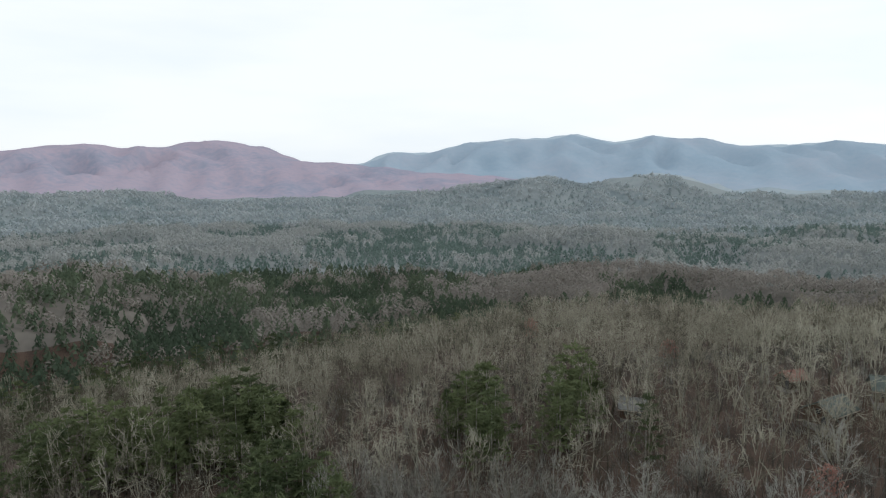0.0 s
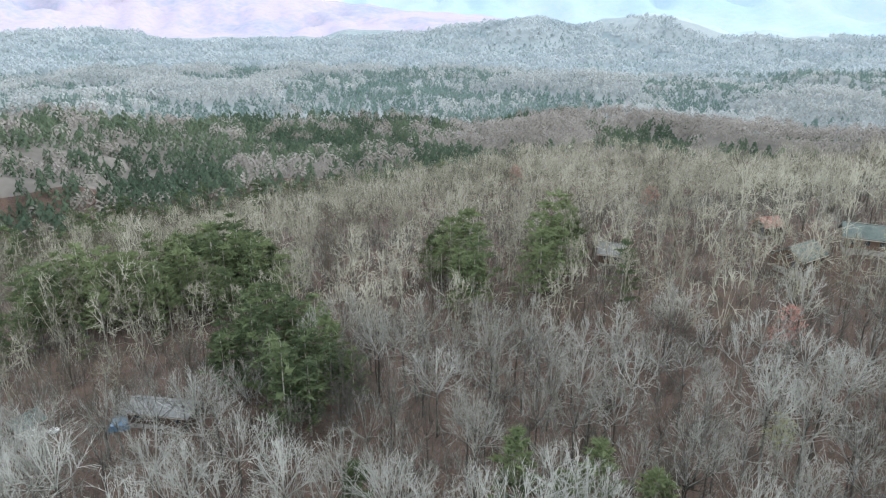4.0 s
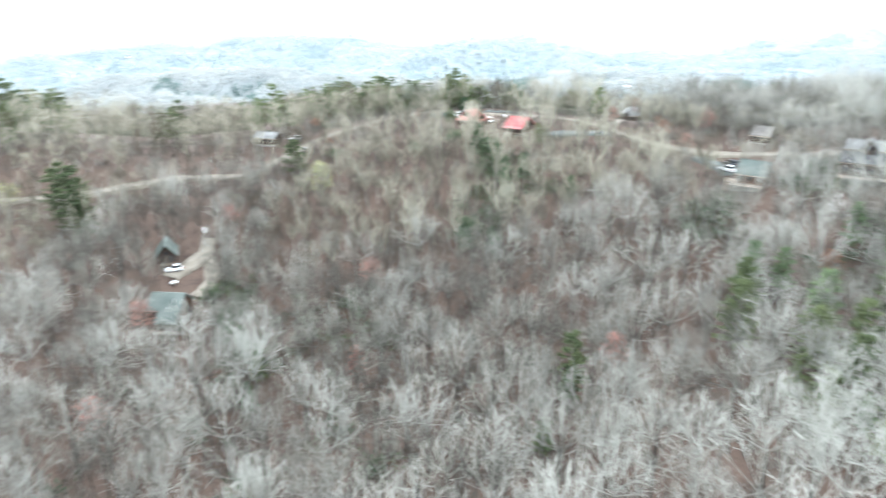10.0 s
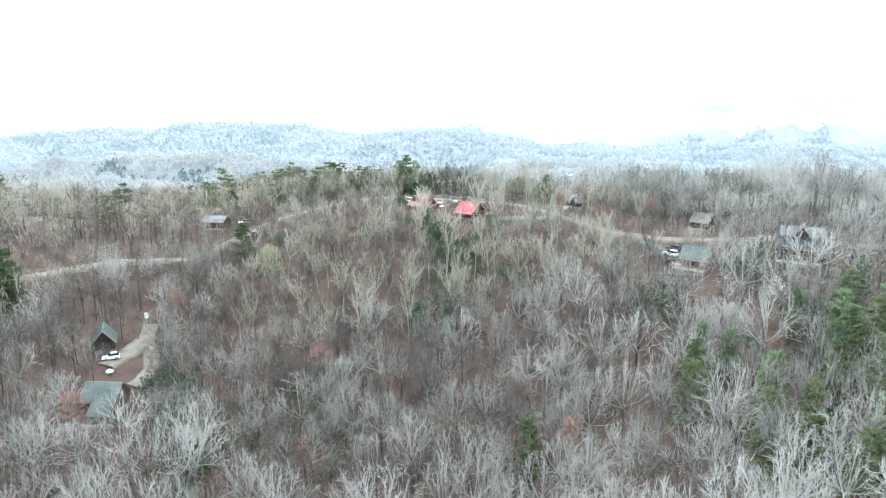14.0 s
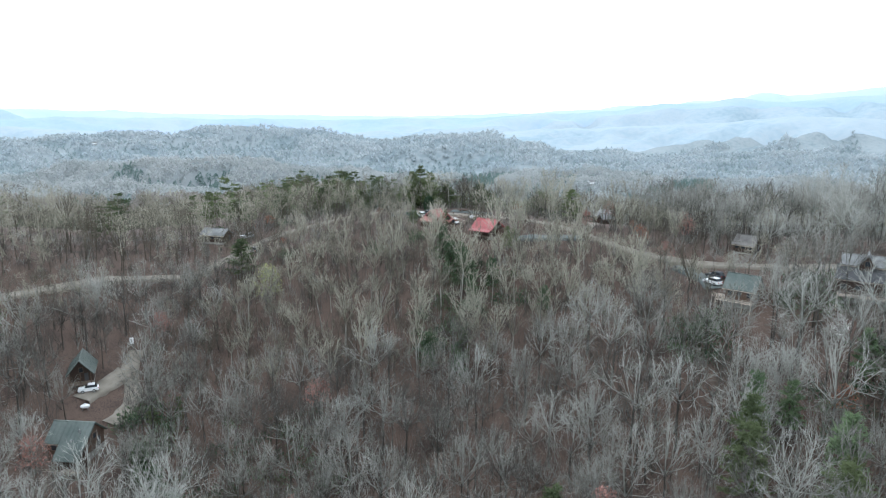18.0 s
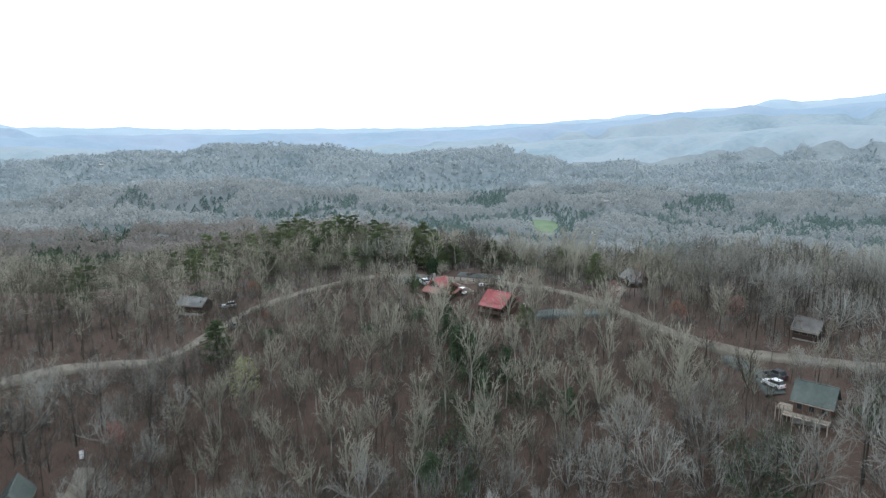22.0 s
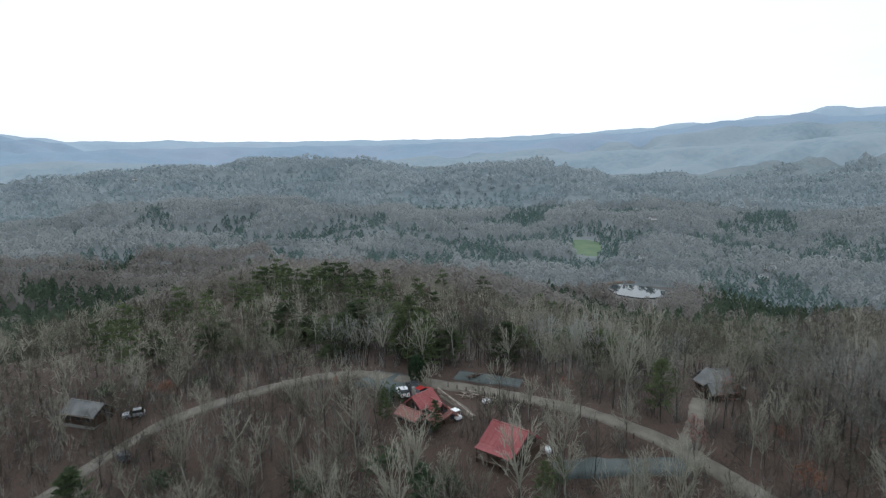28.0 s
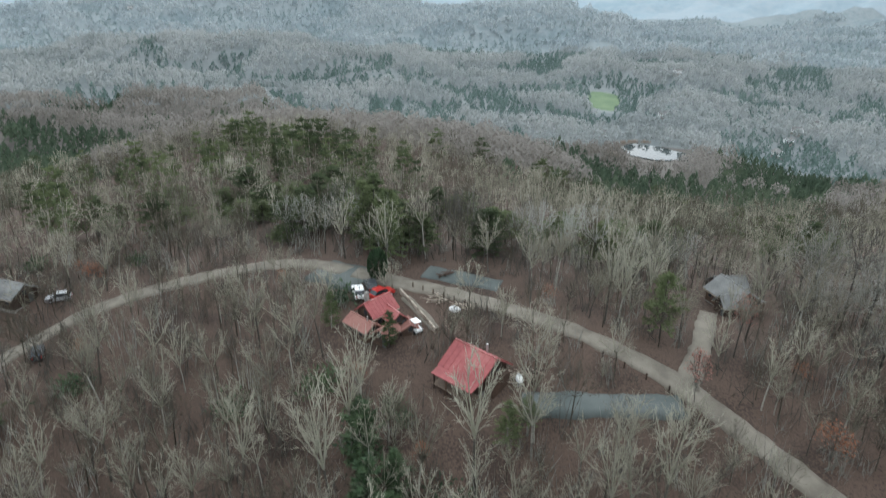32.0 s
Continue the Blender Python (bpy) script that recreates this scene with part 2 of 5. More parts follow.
# ---- the lie of the land ----
HILLS = [(158, 72, -30.8), (122, 39, 7.0), (198, -19, 35.4), (159, -71, -58.0), (230, 55, 11.8), (234, 0, 18.0),
         (238, -61, 10.5), (285, 38, 4.1), (350, 0, 23.4), (154, -110, 90.5), (90, -40, 12.2), (182, 36, 3.4),
         (0, 0, 19.2), (50, 143, 7.6), (35, 227, 19.9), (-68, 136, 22.5), (208, 155, 32.9), (130, 120, 37.6),
         (70, 109, 7.4), (0, 60, 4.4), (0, -100, 34.5), (300, 120, 15.7), (250, 230, 26.2), (-60, 250, 0.5),
         (400, 80, 26.9), (490, -30, 22), (500, 110, 15), (480, -140, -16), (560, -110, -12), (300, -150, 39.5), (60, 50, -6.3), (100, 350, 24.0)]
HUB = (60.0, 0.0, 108.0)   # the middle of the ground's rings
CRESTS = []


def ridge(wide, *tops):
    """A crest of the far country: half its width, and x, y, z along its top."""
    CRESTS.append((wide, np.array(tops, float)))


ridge(230, (1682, 798, 15), (1772, 728, 29), (1807, 644, 13), (1889, 568, 48), (1918, 472, 51), (1943, 372, 49), (1907, 290, 29), (1877, 140, 18), (1784, -5, 19))   # long flat-topped hill
ridge(200, (1454, 1129, -19), (1490, 1006, -3), (1593, 947, 13), (1715, 842, 27), (1772, 728, 33))   # its shoulder
ridge(170, (1578, 113, 21), (1634, -6, 43), (1633, -91, 51), (1547, -168, 38), (1449, -223, 12), (1364, -247, -4))   # round hill above the gorge
ridge(120, (1087, 489, 7), (1057, 366, 23), (1046, 313, 30), (1051, 267, 25), (1061, 191, 10), (1055, 111, -7))   # wooded spur
ridge(130, (1263, 199, -23), (1258, 102, -20), (1264, -2, -10), (1233, -84, -11), (1178, -134, -25), (1085, -157, -37))   # brown hill
ridge(170, (1457, -291, -14), (1492, -362, -3), (1565, -470, 2), (1644, -626, -4), (1664, -762, 5), (1600, -976, 11))   # hill beyond the gorge
ridge(130, (1109, -245, -3), (1142, -317, 2), (1165, -406, -2), (1112, -480, -6), (1040, -552, 1))   # low hill right of it
ridge(55, (854, -189, -13), (847, -217, -13), (833, -248, -16), (806, -278, -19))   # knob over the pond
ridge(120, (586, 375, 18), (720, 399, 14), (774, 372, 11), (793, 318, 5))   # near left slopes
ridge(90, (513, 275, -2), (568, 267, 8), (626, 248, 14), (668, 231, 16))   # left bench
ridge(300, (2078, 1707, 14), (2295, 1599, 28), (2417, 1422, 40), (2480, 1318, 24), (2316, 980, -6))   # left far hills
ridge(420, (3482, 3062, 133), (3789, 2691, 107), (3883, 2559, 114), (3933, 2484, 124), (3982, 2409, 100), (4095, 2220, 92), (4298, 1936, 101), (4338, 1848, 89), (4462, 1681, 83), (4788, 637, 83), (4810, -498, 89))   # left range
ridge(300, (3145, 1955, 55), (3470, 1581, 61), (3842, 812, 61), (3833, -102, 67))   # low country
ridge(470, (3834, 17, 60), (3765, -391, 87), (3677, -662, 110), (3626, -897, 125), (3537, -1032, 131), (3453, -1132, 152), (3406, -1264, 170), (3346, -1411, 175), (3293, -1527, 196), (3245, -1623, 178), (3150, -1796, 188), (2903, -2161, 226))   # right mountain
ridge(300, (2820, -299, 30), (2790, -506, 50), (2624, -769, 61), (2443, -979, 82), (2245, -1163, 99), (2123, -1364, 107))   # mountain foot
ridge(380, (4783, -123, 68), (4710, -847, 128), (4636, -1183, 151), (4602, -1311, 169), (4512, -1587, 170), (4448, -1756, 210), (4343, -1997, 216), (4279, -2128, 264), (4196, -2285, 245), (3944, -2687, 292))   # farther mountain
ridge(90, (-279, 328, 32), (-259, 356, 29), (-243, 379, 25), (-215, 418, 25), (-161, 441, 17), (-110, 415, 7))   # left brown crest
ridge(110, (-319, 623, 16), (-273, 709, 13), (-225, 747, 14), (-128, 769, 8), (-48, 738, 4))   # second crest
ridge(100, (62, 636, -4), (112, 751, -2), (180, 860, 10), (226, 870, 17), (255, 841, 11), (274, 750, -2))   # knoll
ridge(90, (-47, 998, -28), (39, 1018, -10), (97, 994, -8))   # pine knob
ridge(110, (325, 891, -8), (388, 876, 3), (431, 856, 0), (463, 770, 6))   # pine hill right
ridge(110, (569, 1111, -6), (628, 1079, 3), (718, 1021, 6), (816, 944, 11))   # far pine hill
ridge(80, (87, 552, 3), (142, 582, 7), (205, 605, 9), (267, 580, 7), (292, 522, 6), (323, 455, 10))   # brown crest right
ridge(220, (-1178, 1491, 42), (-983, 1568, 37), (-864, 1636, 42), (-765, 1684, 38), (-587, 1648, 5))   # left hill
ridge(220, (-460, 1636, -7), (-291, 1776, -2), (-89, 1947, 21), (78, 1997, 37), (245, 1984, 64), (343, 1969, 75), (460, 1894, 44))   # middle hills
ridge(200, (513, 2189, 35), (600, 2167, 69), (684, 2142, 78), (783, 2161, 89), (845, 2084, 66), (916, 1998, 26))   # dark knob
ridge(220, (896, 1953, 14), (1041, 1879, 20), (1159, 1809, 32), (1232, 1759, 30), (1441, 1593, 34))   # right foothills
ridge(520, (-1971, 2393, 162), (-1637, 2633, 174), (-1523, 2700, 196), (-1405, 2819, 216), (-1292, 2873, 200), (-1109, 2948, 207), (-1015, 3034, 232), (-935, 3060, 238), (-818, 3042, 215), (-678, 2973, 168), (-551, 2948, 143), (-424, 2919, 138), (-275, 2886, 120), (-79, 2798, 98), (151, 2695, 78))   # left mountain
ridge(620, (-547, 4264, 123), (-406, 4280, 140), (-227, 4293, 215), (25, 4299, 212), (277, 4290, 275), (527, 4266, 299), (737, 4235, 297), (942, 4194, 323), (1159, 4139, 275), (1240, 4116, 281), (1396, 4065, 313), (1519, 4021, 290), (1695, 3950, 280), (1836, 3886, 238), (2070, 3767, 243), (2260, 3656, 260), (2453, 3529, 231), (2872, 3198, 205), (3360, 2680, 169))   # right mountain N


def waves(x, y, size, seed, count=9):
    """Smooth uneven swell between about -1 and 1, made of plane waves."""
    rnd = np.random.RandomState(seed)
    total = np.zeros(np.shape(x))
    for _ in range(count):
        a, k, ph = rnd.uniform(0, 2 * np.pi), 2 * np.pi / size * rnd.uniform(.6, 1.7), rnd.uniform(0, 2 * np.pi)
        total = total + np.sin(k * (np.cos(a) * x + np.sin(a) * y) + ph)
    return total / np.sqrt(count)


def far_land(x, y):
    """The valley floor and the ridges that rise from it, cut by gullies."""
    base = -18 * np.clip((x - 100) / 400, 0, 1)
    floor = base + 4 * waves(x, y, 420, 5) + 3 * waves(x, y, 170, 6)
    bend, slant = 55 * waves(x, y, 520, 7), 55 * waves(x, y, 480, 8)
    total = np.zeros(np.shape(x))
    for n, (wide, tops) in enumerate(CRESTS):
        near, top = np.full(np.shape(x), 1e9), np.zeros(np.shape(x))
        for a, b in zip(tops[:-1], tops[1:]):
            ax, ay, dx, dy = a[0], a[1], b[0] - a[0], b[1] - a[1]
            t = np.clip(((x - ax) * dx + (y - ay) * dy) / (dx * dx + dy * dy), 0, 1)
            d = np.hypot(x - ax - t * dx, y - ay - t * dy)
            top = np.where(d < near, a[2] + t * (b[2] - a[2]), top)
            near = np.minimum(near, d)
        swell = np.maximum(top - base + 2, 4)
        shape = np.exp(-(near / wide) ** 2)
        size = wide * (1.5 if wide < 300 else .95)
        cut = np.clip(1.3 - 1.7 * np.abs(waves(x + bend, y + slant, size, 11 + n, 6)), -1.2, 1.2 if wide < 300 else .4) + .25 * waves(x, y, size * .4, 40 + n, 5)
        rise = swell * np.clip(shape + (.36 if wide < 300 else .26) * cut * 4 * shape ** 1.5 * (1 - shape), 0, 1)
        total = total + rise ** 5
    return np.maximum(floor, base - 4) + total ** .2 - 2


def land(x, y):
    """Height of the ground."""
    x, y = np.asarray(x, float), np.asarray(y, float)
    z = np.full(np.shape(x), 5.0)
    for hx, hy, up in HILLS:
        z = z + up * np.exp(-((x - hx) ** 2 + (y - hy) ** 2) / (2 * 62.0 ** 2))
    r = np.hypot(x - HUB[0], y - HUB[1])
    z = z + .8 * waves(x, y, 45, 3) * np.clip(r / 80, 0, 1)
    away = np.hypot(x - np.clip(x, 60, 250), y)
    far = np.clip((away - 260) / 200, 0, 1)
    far = far * far * (3 - 2 * far)
    some = far > 0
    if np.any(some):
        z = np.where(some, z * (1 - far) + far * far_land(np.where(some, x, 2000.0), np.where(some, y, 0.0)), z)
    return z


# ---- builders ----
def mesh_of(name, verts, tris, mats, which=None, tone=None, smooth=False):
    """A mesh from arrays of corners and triangles (or quads)."""
    verts, tris = np.asarray(verts, np.float32), np.asarray(tris, np.int32)
    me = bpy.data.meshes.new(name)
    n = tris.shape[1]
    me.vertices.add(len(verts))
    me.vertices.foreach_set("co", verts.ravel())
    me.loops.add(tris.size)
    me.loops.foreach_set("vertex_index", tris.ravel())
    me.polygons.add(len(tris))
    me.polygons.foreach_set("loop_start", np.arange(0, tris.size, n, dtype=np.int32))
    if which is not None:
        me.polygons.foreach_set("material_index", np.asarray(which, np.int32))
    if smooth:
        me.polygons.foreach_set("use_smooth", np.ones(len(tris), bool))
    for m in mats:
        me.materials.append(m)
    if tone is not None:
        me.attributes.new("tone", "FLOAT", "POINT").data.foreach_set("value", np.asarray(tone, np.float32))
    me.update(calc_edges=True)
    return me


def part(name, bm, mat, parent=None, label=""):
    """Links a bmesh as one mesh object under a thing or a part."""
    me = bpy.data.meshes.new(name)
    bm.to_mesh(me)
    bm.free()
    me.materials.append(mat)
    ob = new(name, me)
    ob.parent = parent
    return tagged(ob, label)


def thing(name, m, label, category, group=""):
    ob = new(name)
    ob.matrix_world = m
    return tagged(ob, label, category, group)


def box(bm, x0, x1, y0, y1, z0, z1, m=None, bevel=0.0):
    vs = [bm.verts.new((x, y, z)) for z in (z0, z1) for x, y in ((x0, y0), (x1, y0), (x1, y1), (x0, y1))]
    fs = [bm.faces.new([vs[i] for i in f]) for f in ((3, 2, 1, 0), (4, 5, 6, 7), (0, 1, 5, 4), (1, 2, 6, 5), (2, 3, 7, 6), (3, 0, 4, 7))]
    if bevel:
        bmesh.ops.bevel(bm, geom=list({e for f in fs for e in f.edges}), offset=bevel, segments=1, affect="EDGES")
    if m is not None:
        bmesh.ops.transform(bm, matrix=m, verts=vs if not bevel else bm.verts[:])
    return bm


def block(x0, x1, y0, y1, z0, z1, bevel=0.0, m=None):
    return box(bmesh.new(), x0, x1, y0, y1, z0, z1, m, bevel)


def prism(points, y0, y1):
    """An upright outline in x and z, drawn out along y."""
    bm = bmesh.new()
    a, b = [[bm.verts.new((x, y, z)) for x, z in points] for y in (y0, y1)]
    bm.faces.new(a)
    bm.faces.new(b[::-1])
    for k in range(len(points)):
        j = (k + 1) % len(points)
        bm.faces.new((a[j], a[k], b[k], b[j]))
    bmesh.ops.recalc_face_normals(bm, faces=bm.faces[:])
    return bm


def rod(p, q, r0, r1, sides):
    """Corners and triangles of a tapered stick from p to q."""
    p, q = np.array(p, float), np.array(q, float)
    d = (q - p) / (np.linalg.norm(q - p) + 1e-9)
    u = np.cross(d, (0.31, 0.95, 0.05))
    u /= np.linalg.norm(u)
    v = np.cross(d, u)
    a = np.arange(sides) * 2 * np.pi / sides
    ring = np.cos(a)[:, None] * u + np.sin(a)[:, None] * v
    verts = np.r_[p + ring * r0, q + ring * r1]
    i = np.arange(sides)
    j = (i + 1) % sides
    return verts, np.r_[np.c_[i, j, j + sides], np.c_[i, j + sides, i + sides]]


def blade(p, q, w, side):
    """One thin pointed twig."""
    p, q = np.array(p, float), np.array(q, float)
    s = np.cross(q - p, side)
    s *= w / 2 / (np.linalg.norm(s) + 1e-9)
    return np.array([p - s, p + s, q]), np.array([[0, 1, 2]])


def joined(pieces):
    vs, fs, k = [], [], 0
    for v, f in pieces:
        vs.append(v)
        fs.append(f + k)
        k += len(v)
    return np.concatenate(vs), np.concatenate(fs)


def bare_tree(seed, fineness):
    """A leafless hardwood 16 m tall whose twigs end in a rounded dome: (trunk and limbs, twigs). fineness 2: standing alone, 1: in the mass."""
    rnd = np.random.RandomState(seed)
    stem, twigs = [], []
    h = 16.0
    fork = h * rnd.uniform(.24, .42)
    wide = rnd.uniform(3.3, 4.7)
    lean = rnd.uniform(-.5, .5, 2)
    top = np.array([*lean, fork])
    heart = np.array([*lean * 1.3, (fork * .75 + h) / 2])               # the dome's middle
    dome = np.array([wide, wide, h - heart[2]])

    def shell(d, s):
        return heart + d / (np.linalg.norm(d) + 1e-6) * dome * s

    stem += [rod((0, 0, -.6), top, .17, .10, 3)]
    leaders, branches, ends = {2: (7, 8, 5), 1: (4, 5, 4)}[fineness]
    rough = .09                                                         # how ragged the dome's edge is
    for k in range(leaders):
        a = 2 * np.pi * (k * .62 + rnd.uniform(-.12, .12))
        open_ = .06 + 1.05 * (k + rnd.uniform(0, .7)) / leaders          # angle from upright, radians
        start = top * (1, 1, rnd.uniform(.78, 1.0))
        end = shell(np.array([np.cos(a) * np.sin(open_), np.sin(a) * np.sin(open_), np.cos(open_) - .05]), rnd.uniform(.62, .82))
        knee = start * .5 + end * .5 + np.array([np.cos(a) * .35, np.sin(a) * .35, -.5]) * rnd.uniform(.5, 1.3) * np.sin(open_) + rnd.normal(0, .15, 3)
        way = lambda s, p=start, q=knee, r=end: (1 - s) ** 2 * p + 2 * s * (1 - s) * q + s * s * r
        if fineness == 2:
            twigs += [rod(way(0), way(1), .085, .02, 3)]
        else:
            twigs += [blade(way(0), way(1), .15, rnd.normal(size=3))]
        for b in range(branches):
            p = way(rnd.uniform(.25, 1.0))
            out = (p - heart) / dome
            out = out / (np.linalg.norm(out) + .05) + rnd.normal(0, .38, 3) + (0, 0, .35)
            tip = shell(out, rnd.uniform(.85 - rough * 1.6, .85 + rough * 1.2))
            twigs.append(blade(p, tip, {2: .13, 1: .15}[fineness], rnd.normal(size=3)))
            for c in range(ends):
                q = p + (tip - p) * rnd.uniform(.25, 1)
                e = shell(out / np.linalg.norm(out) + rnd.normal(0, .20, 3), rnd.uniform(1 - rough * 1.3, 1 + rough))
                far = np.linalg.norm(e - q)
                if far > 2.8:
                    q = e + (q - e) * 2.8 / far
                twigs.append(blade(q, e, {2: .075, 1: .12}[fineness] * rnd.uniform(.8, 1.2), rnd.normal(size=3)))
    return joined(stem), joined(twigs)


def open_tree(seed):
    """A slender leafless tree seen from near: two or three forked stems with rising limbs: (trunk, limbs and twigs)."""
    rnd = np.random.RandomState(seed)
    h, stem, twigs = 16.0, [], []
    fork = np.array([*rnd.uniform(-.5, .5, 2), h * rnd.uniform(.30, .55)])
    mid = fork * .5 + (*rnd.uniform(-.2, .2, 2), 0)
    stem += [rod((0, 0, -.6), mid, .19, .15, 6), rod(mid, fork, .15, .125, 6)]
    forks = rnd.randint(3, 5)
    for k in range(forks):
        a = 2 * np.pi * (k + rnd.uniform(-.2, .2)) / forks
        lean = rnd.uniform(1.0, 3.4)
        end = fork + (np.cos(a) * lean, np.sin(a) * lean, (h - fork[2]) * rnd.uniform(.82, 1.0))
        knee = (fork + end) / 2 + (np.cos(a) * .45, np.sin(a) * .45, -.3) + rnd.normal(0, .12, 3)
        way = lambda s, p=fork, q=knee, r=end: (1 - s) ** 2 * p + 2 * s * (1 - s) * q + s * s * r
        twigs += [rod(way(0), way(.5), .12, .08, 4), rod(way(.5), way(1), .08, .02, 3)]
        for b in range(7):
            s = (b + rnd.uniform(0, .9)) / 7.6
            p, u = way(s), a + rnd.uniform(-1.9, 1.9)
            rise, reach = rnd.uniform(.45, 1.0), (4.0 - 2.4 * s) * rnd.uniform(.6, 1.15)
            d = np.array([np.cos(u) * np.sin(rise), np.sin(u) * np.sin(rise), np.cos(rise)])
            tip = p + d * reach + (0, 0, .25 * reach)
            bow = (p + tip) / 2 - (0, 0, .14 * reach)
            twigs += [rod(p, bow, .05, .036, 3), rod(bow, tip, .036, .012, 3)]
            for c in range(5):
                v = rnd.uniform(.25, 1)
                q = p + (bow - p) * v * 2 if v < .5 else bow + (tip - bow) * (v * 2 - 1)
                e = d + rnd.normal(0, .42, 3) + (0, 0, .35)
                e = q + e / np.linalg.norm(e) * rnd.uniform(.7, 1.7)
                twigs.append(blade(q, e, .085, rnd.normal(size=3)))
                for _ in range(3):
                    w = q + (e - q) * rnd.uniform(.2, .9)
                    o = (e - q) / np.linalg.norm(e - q) + rnd.normal(0, .38, 3) + (0, 0, .15)
                    twigs.append(blade(w, w + o / np.linalg.norm(o) * rnd.uniform(.5, 1.1), .06, rnd.normal(size=3)))
    return joined(stem), joined(twigs)


def vase_tree(seed):
    """A leafless forest hardwood 16 m tall whose limbs and twigs all fan out to a broad rounded crown: (trunk, limbs and twigs)."""
    rnd = np.random.RandomState(seed)
    h, stem, twigs = 16.0, [], []
    fork = np.array([*rnd.uniform(-.5, .5, 2), h * rnd.uniform(.40, .56)])
    stem += [rod((0, 0, -.6), fork, .19, .12, 3)]
    wide, deep = rnd.uniform(4.0, 5.8), h - fork[2]

    def shell(a, tilt, r):
        """A place on the rounded crown, by bearing and angle from upright."""
        return fork + np.array([np.cos(a) * np.sin(tilt) * wide, np.sin(a) * np.sin(tilt) * wide, max(0, np.cos(tilt)) ** .8 * deep]) * r

    for k in range(9):
        a, tilt = 2 * np.pi * (k * .618 + rnd.uniform(-.08, .08)), 1.4 * np.sqrt((k + rnd.uniform(.1, .9)) / 9)
        start, end = fork * (1, 1, rnd.uniform(.86, 1.05)), shell(a, tilt, rnd.uniform(.82, .95))
        knee = start * .5 + end * .5 + np.array([np.cos(a), np.sin(a), -.8]) * np.sin(tilt) * wide * .16 + rnd.normal(0, .15, 3)
        way = lambda s, p=start, q=knee, r=end: (1 - s) ** 2 * p + 2 * s * (1 - s) * q + s * s * r
        twigs += [rod(way(0), way(.5), .07, .05, 3), rod(way(.5), way(1), .05, .012, 3)]
        for b in range(8):
            p = way(.3 + .65 * (b + rnd.uniform(0, .9)) / 8)
            tip = shell(a + rnd.normal(0, .34) / (.35 + np.sin(tilt)), np.clip(tilt + rnd.normal(0, .3), 0, 1.6), rnd.uniform(.86, 1.05))
            tip = p + (tip - p) * min(1, 4.2 / np.linalg.norm(tip - p))
            twigs.append(blade(p, tip, .085, rnd.normal(size=3)))
            d = (tip - p) / np.linalg.norm(tip - p)
            for c in range(5):
                q = p + (tip - p) * rnd.uniform(.25, .95)
                e = d + rnd.normal(0, .33, 3) + (0, 0, .12)
                twigs.append(blade(q, q + e / np.linalg.norm(e) * rnd.uniform(.8, 1.7), .062, rnd.normal(size=3)))
    return joined(stem), joined(twigs)


def round_tree(seed, count, size):
    """A leafless tree far off: sprays of twigs lying loosely over the upper part of a rounded crown."""
    rnd = np.random.RandomState(seed)
    pieces = []
    wide, tall = rnd.uniform(3.3, 4.6), rnd.uniform(5.5, 7.0)
    for k in range(count):
        up, a = 1 - .95 * (k + .5) / count, 2.4 * k + rnd.uniform(-.3, .3)
        flat = np.sqrt(1 - up * up)
        n = np.array([np.cos(a) * flat, np.sin(a) * flat, up])
        q = np.array([0, 0, 9.0]) + n * (wide, wide, tall) * rnd.uniform(.88, 1.06)
        d = np.array([0, 0, 1.0]) + rnd.normal(0, .5, 3)
        d = d - n * (d @ n) * .9
        d *= size * rnd.uniform(.8, 1.25) / np.linalg.norm(d)
        pieces.append(blade(q - d * .5, q + d * .6, size * .75, n + rnd.normal(0, .15, 3)))
    v, f = joined(pieces)
    return v, f, np.repeat(rnd.uniform(.88, 1.06, count), 3)


def round_pine(seed, count, size):
    """A pine far off: boughs lying over a blunt cone."""
    rnd = np.random.RandomState(seed)
    pieces = []
    for k in range(count):
        s, a = (k + .5) / count, 2.4 * k + rnd.uniform(-.3, .3)
        r = 3.4 * (1 - s ** 1.7) ** .8
        n = np.array([np.cos(a), np.sin(a), .55])
        q = np.array([np.cos(a) * r, np.sin(a) * r, 5.0 + 10.5 * s])
        d = np.array([-np.cos(a) * .55, -np.sin(a) * .55, 1.0]) + rnd.normal(0, .25, 3)
        d *= size * rnd.uniform(.8, 1.25) / np.linalg.norm(d)
        pieces.append(blade(q - d * .55, q + d * .6, size * .9, n + rnd.normal(0, .2, 3)))
    return joined(pieces)


def whole(tree):
    """Trunk and twigs as one template; the trunk's tone is darker."""
    (v, f), (w, g) = tree
    return np.r_[v, w], np.r_[f, g + len(v)], np.r_[np.full(len(v), .45), np.ones(len(w))]


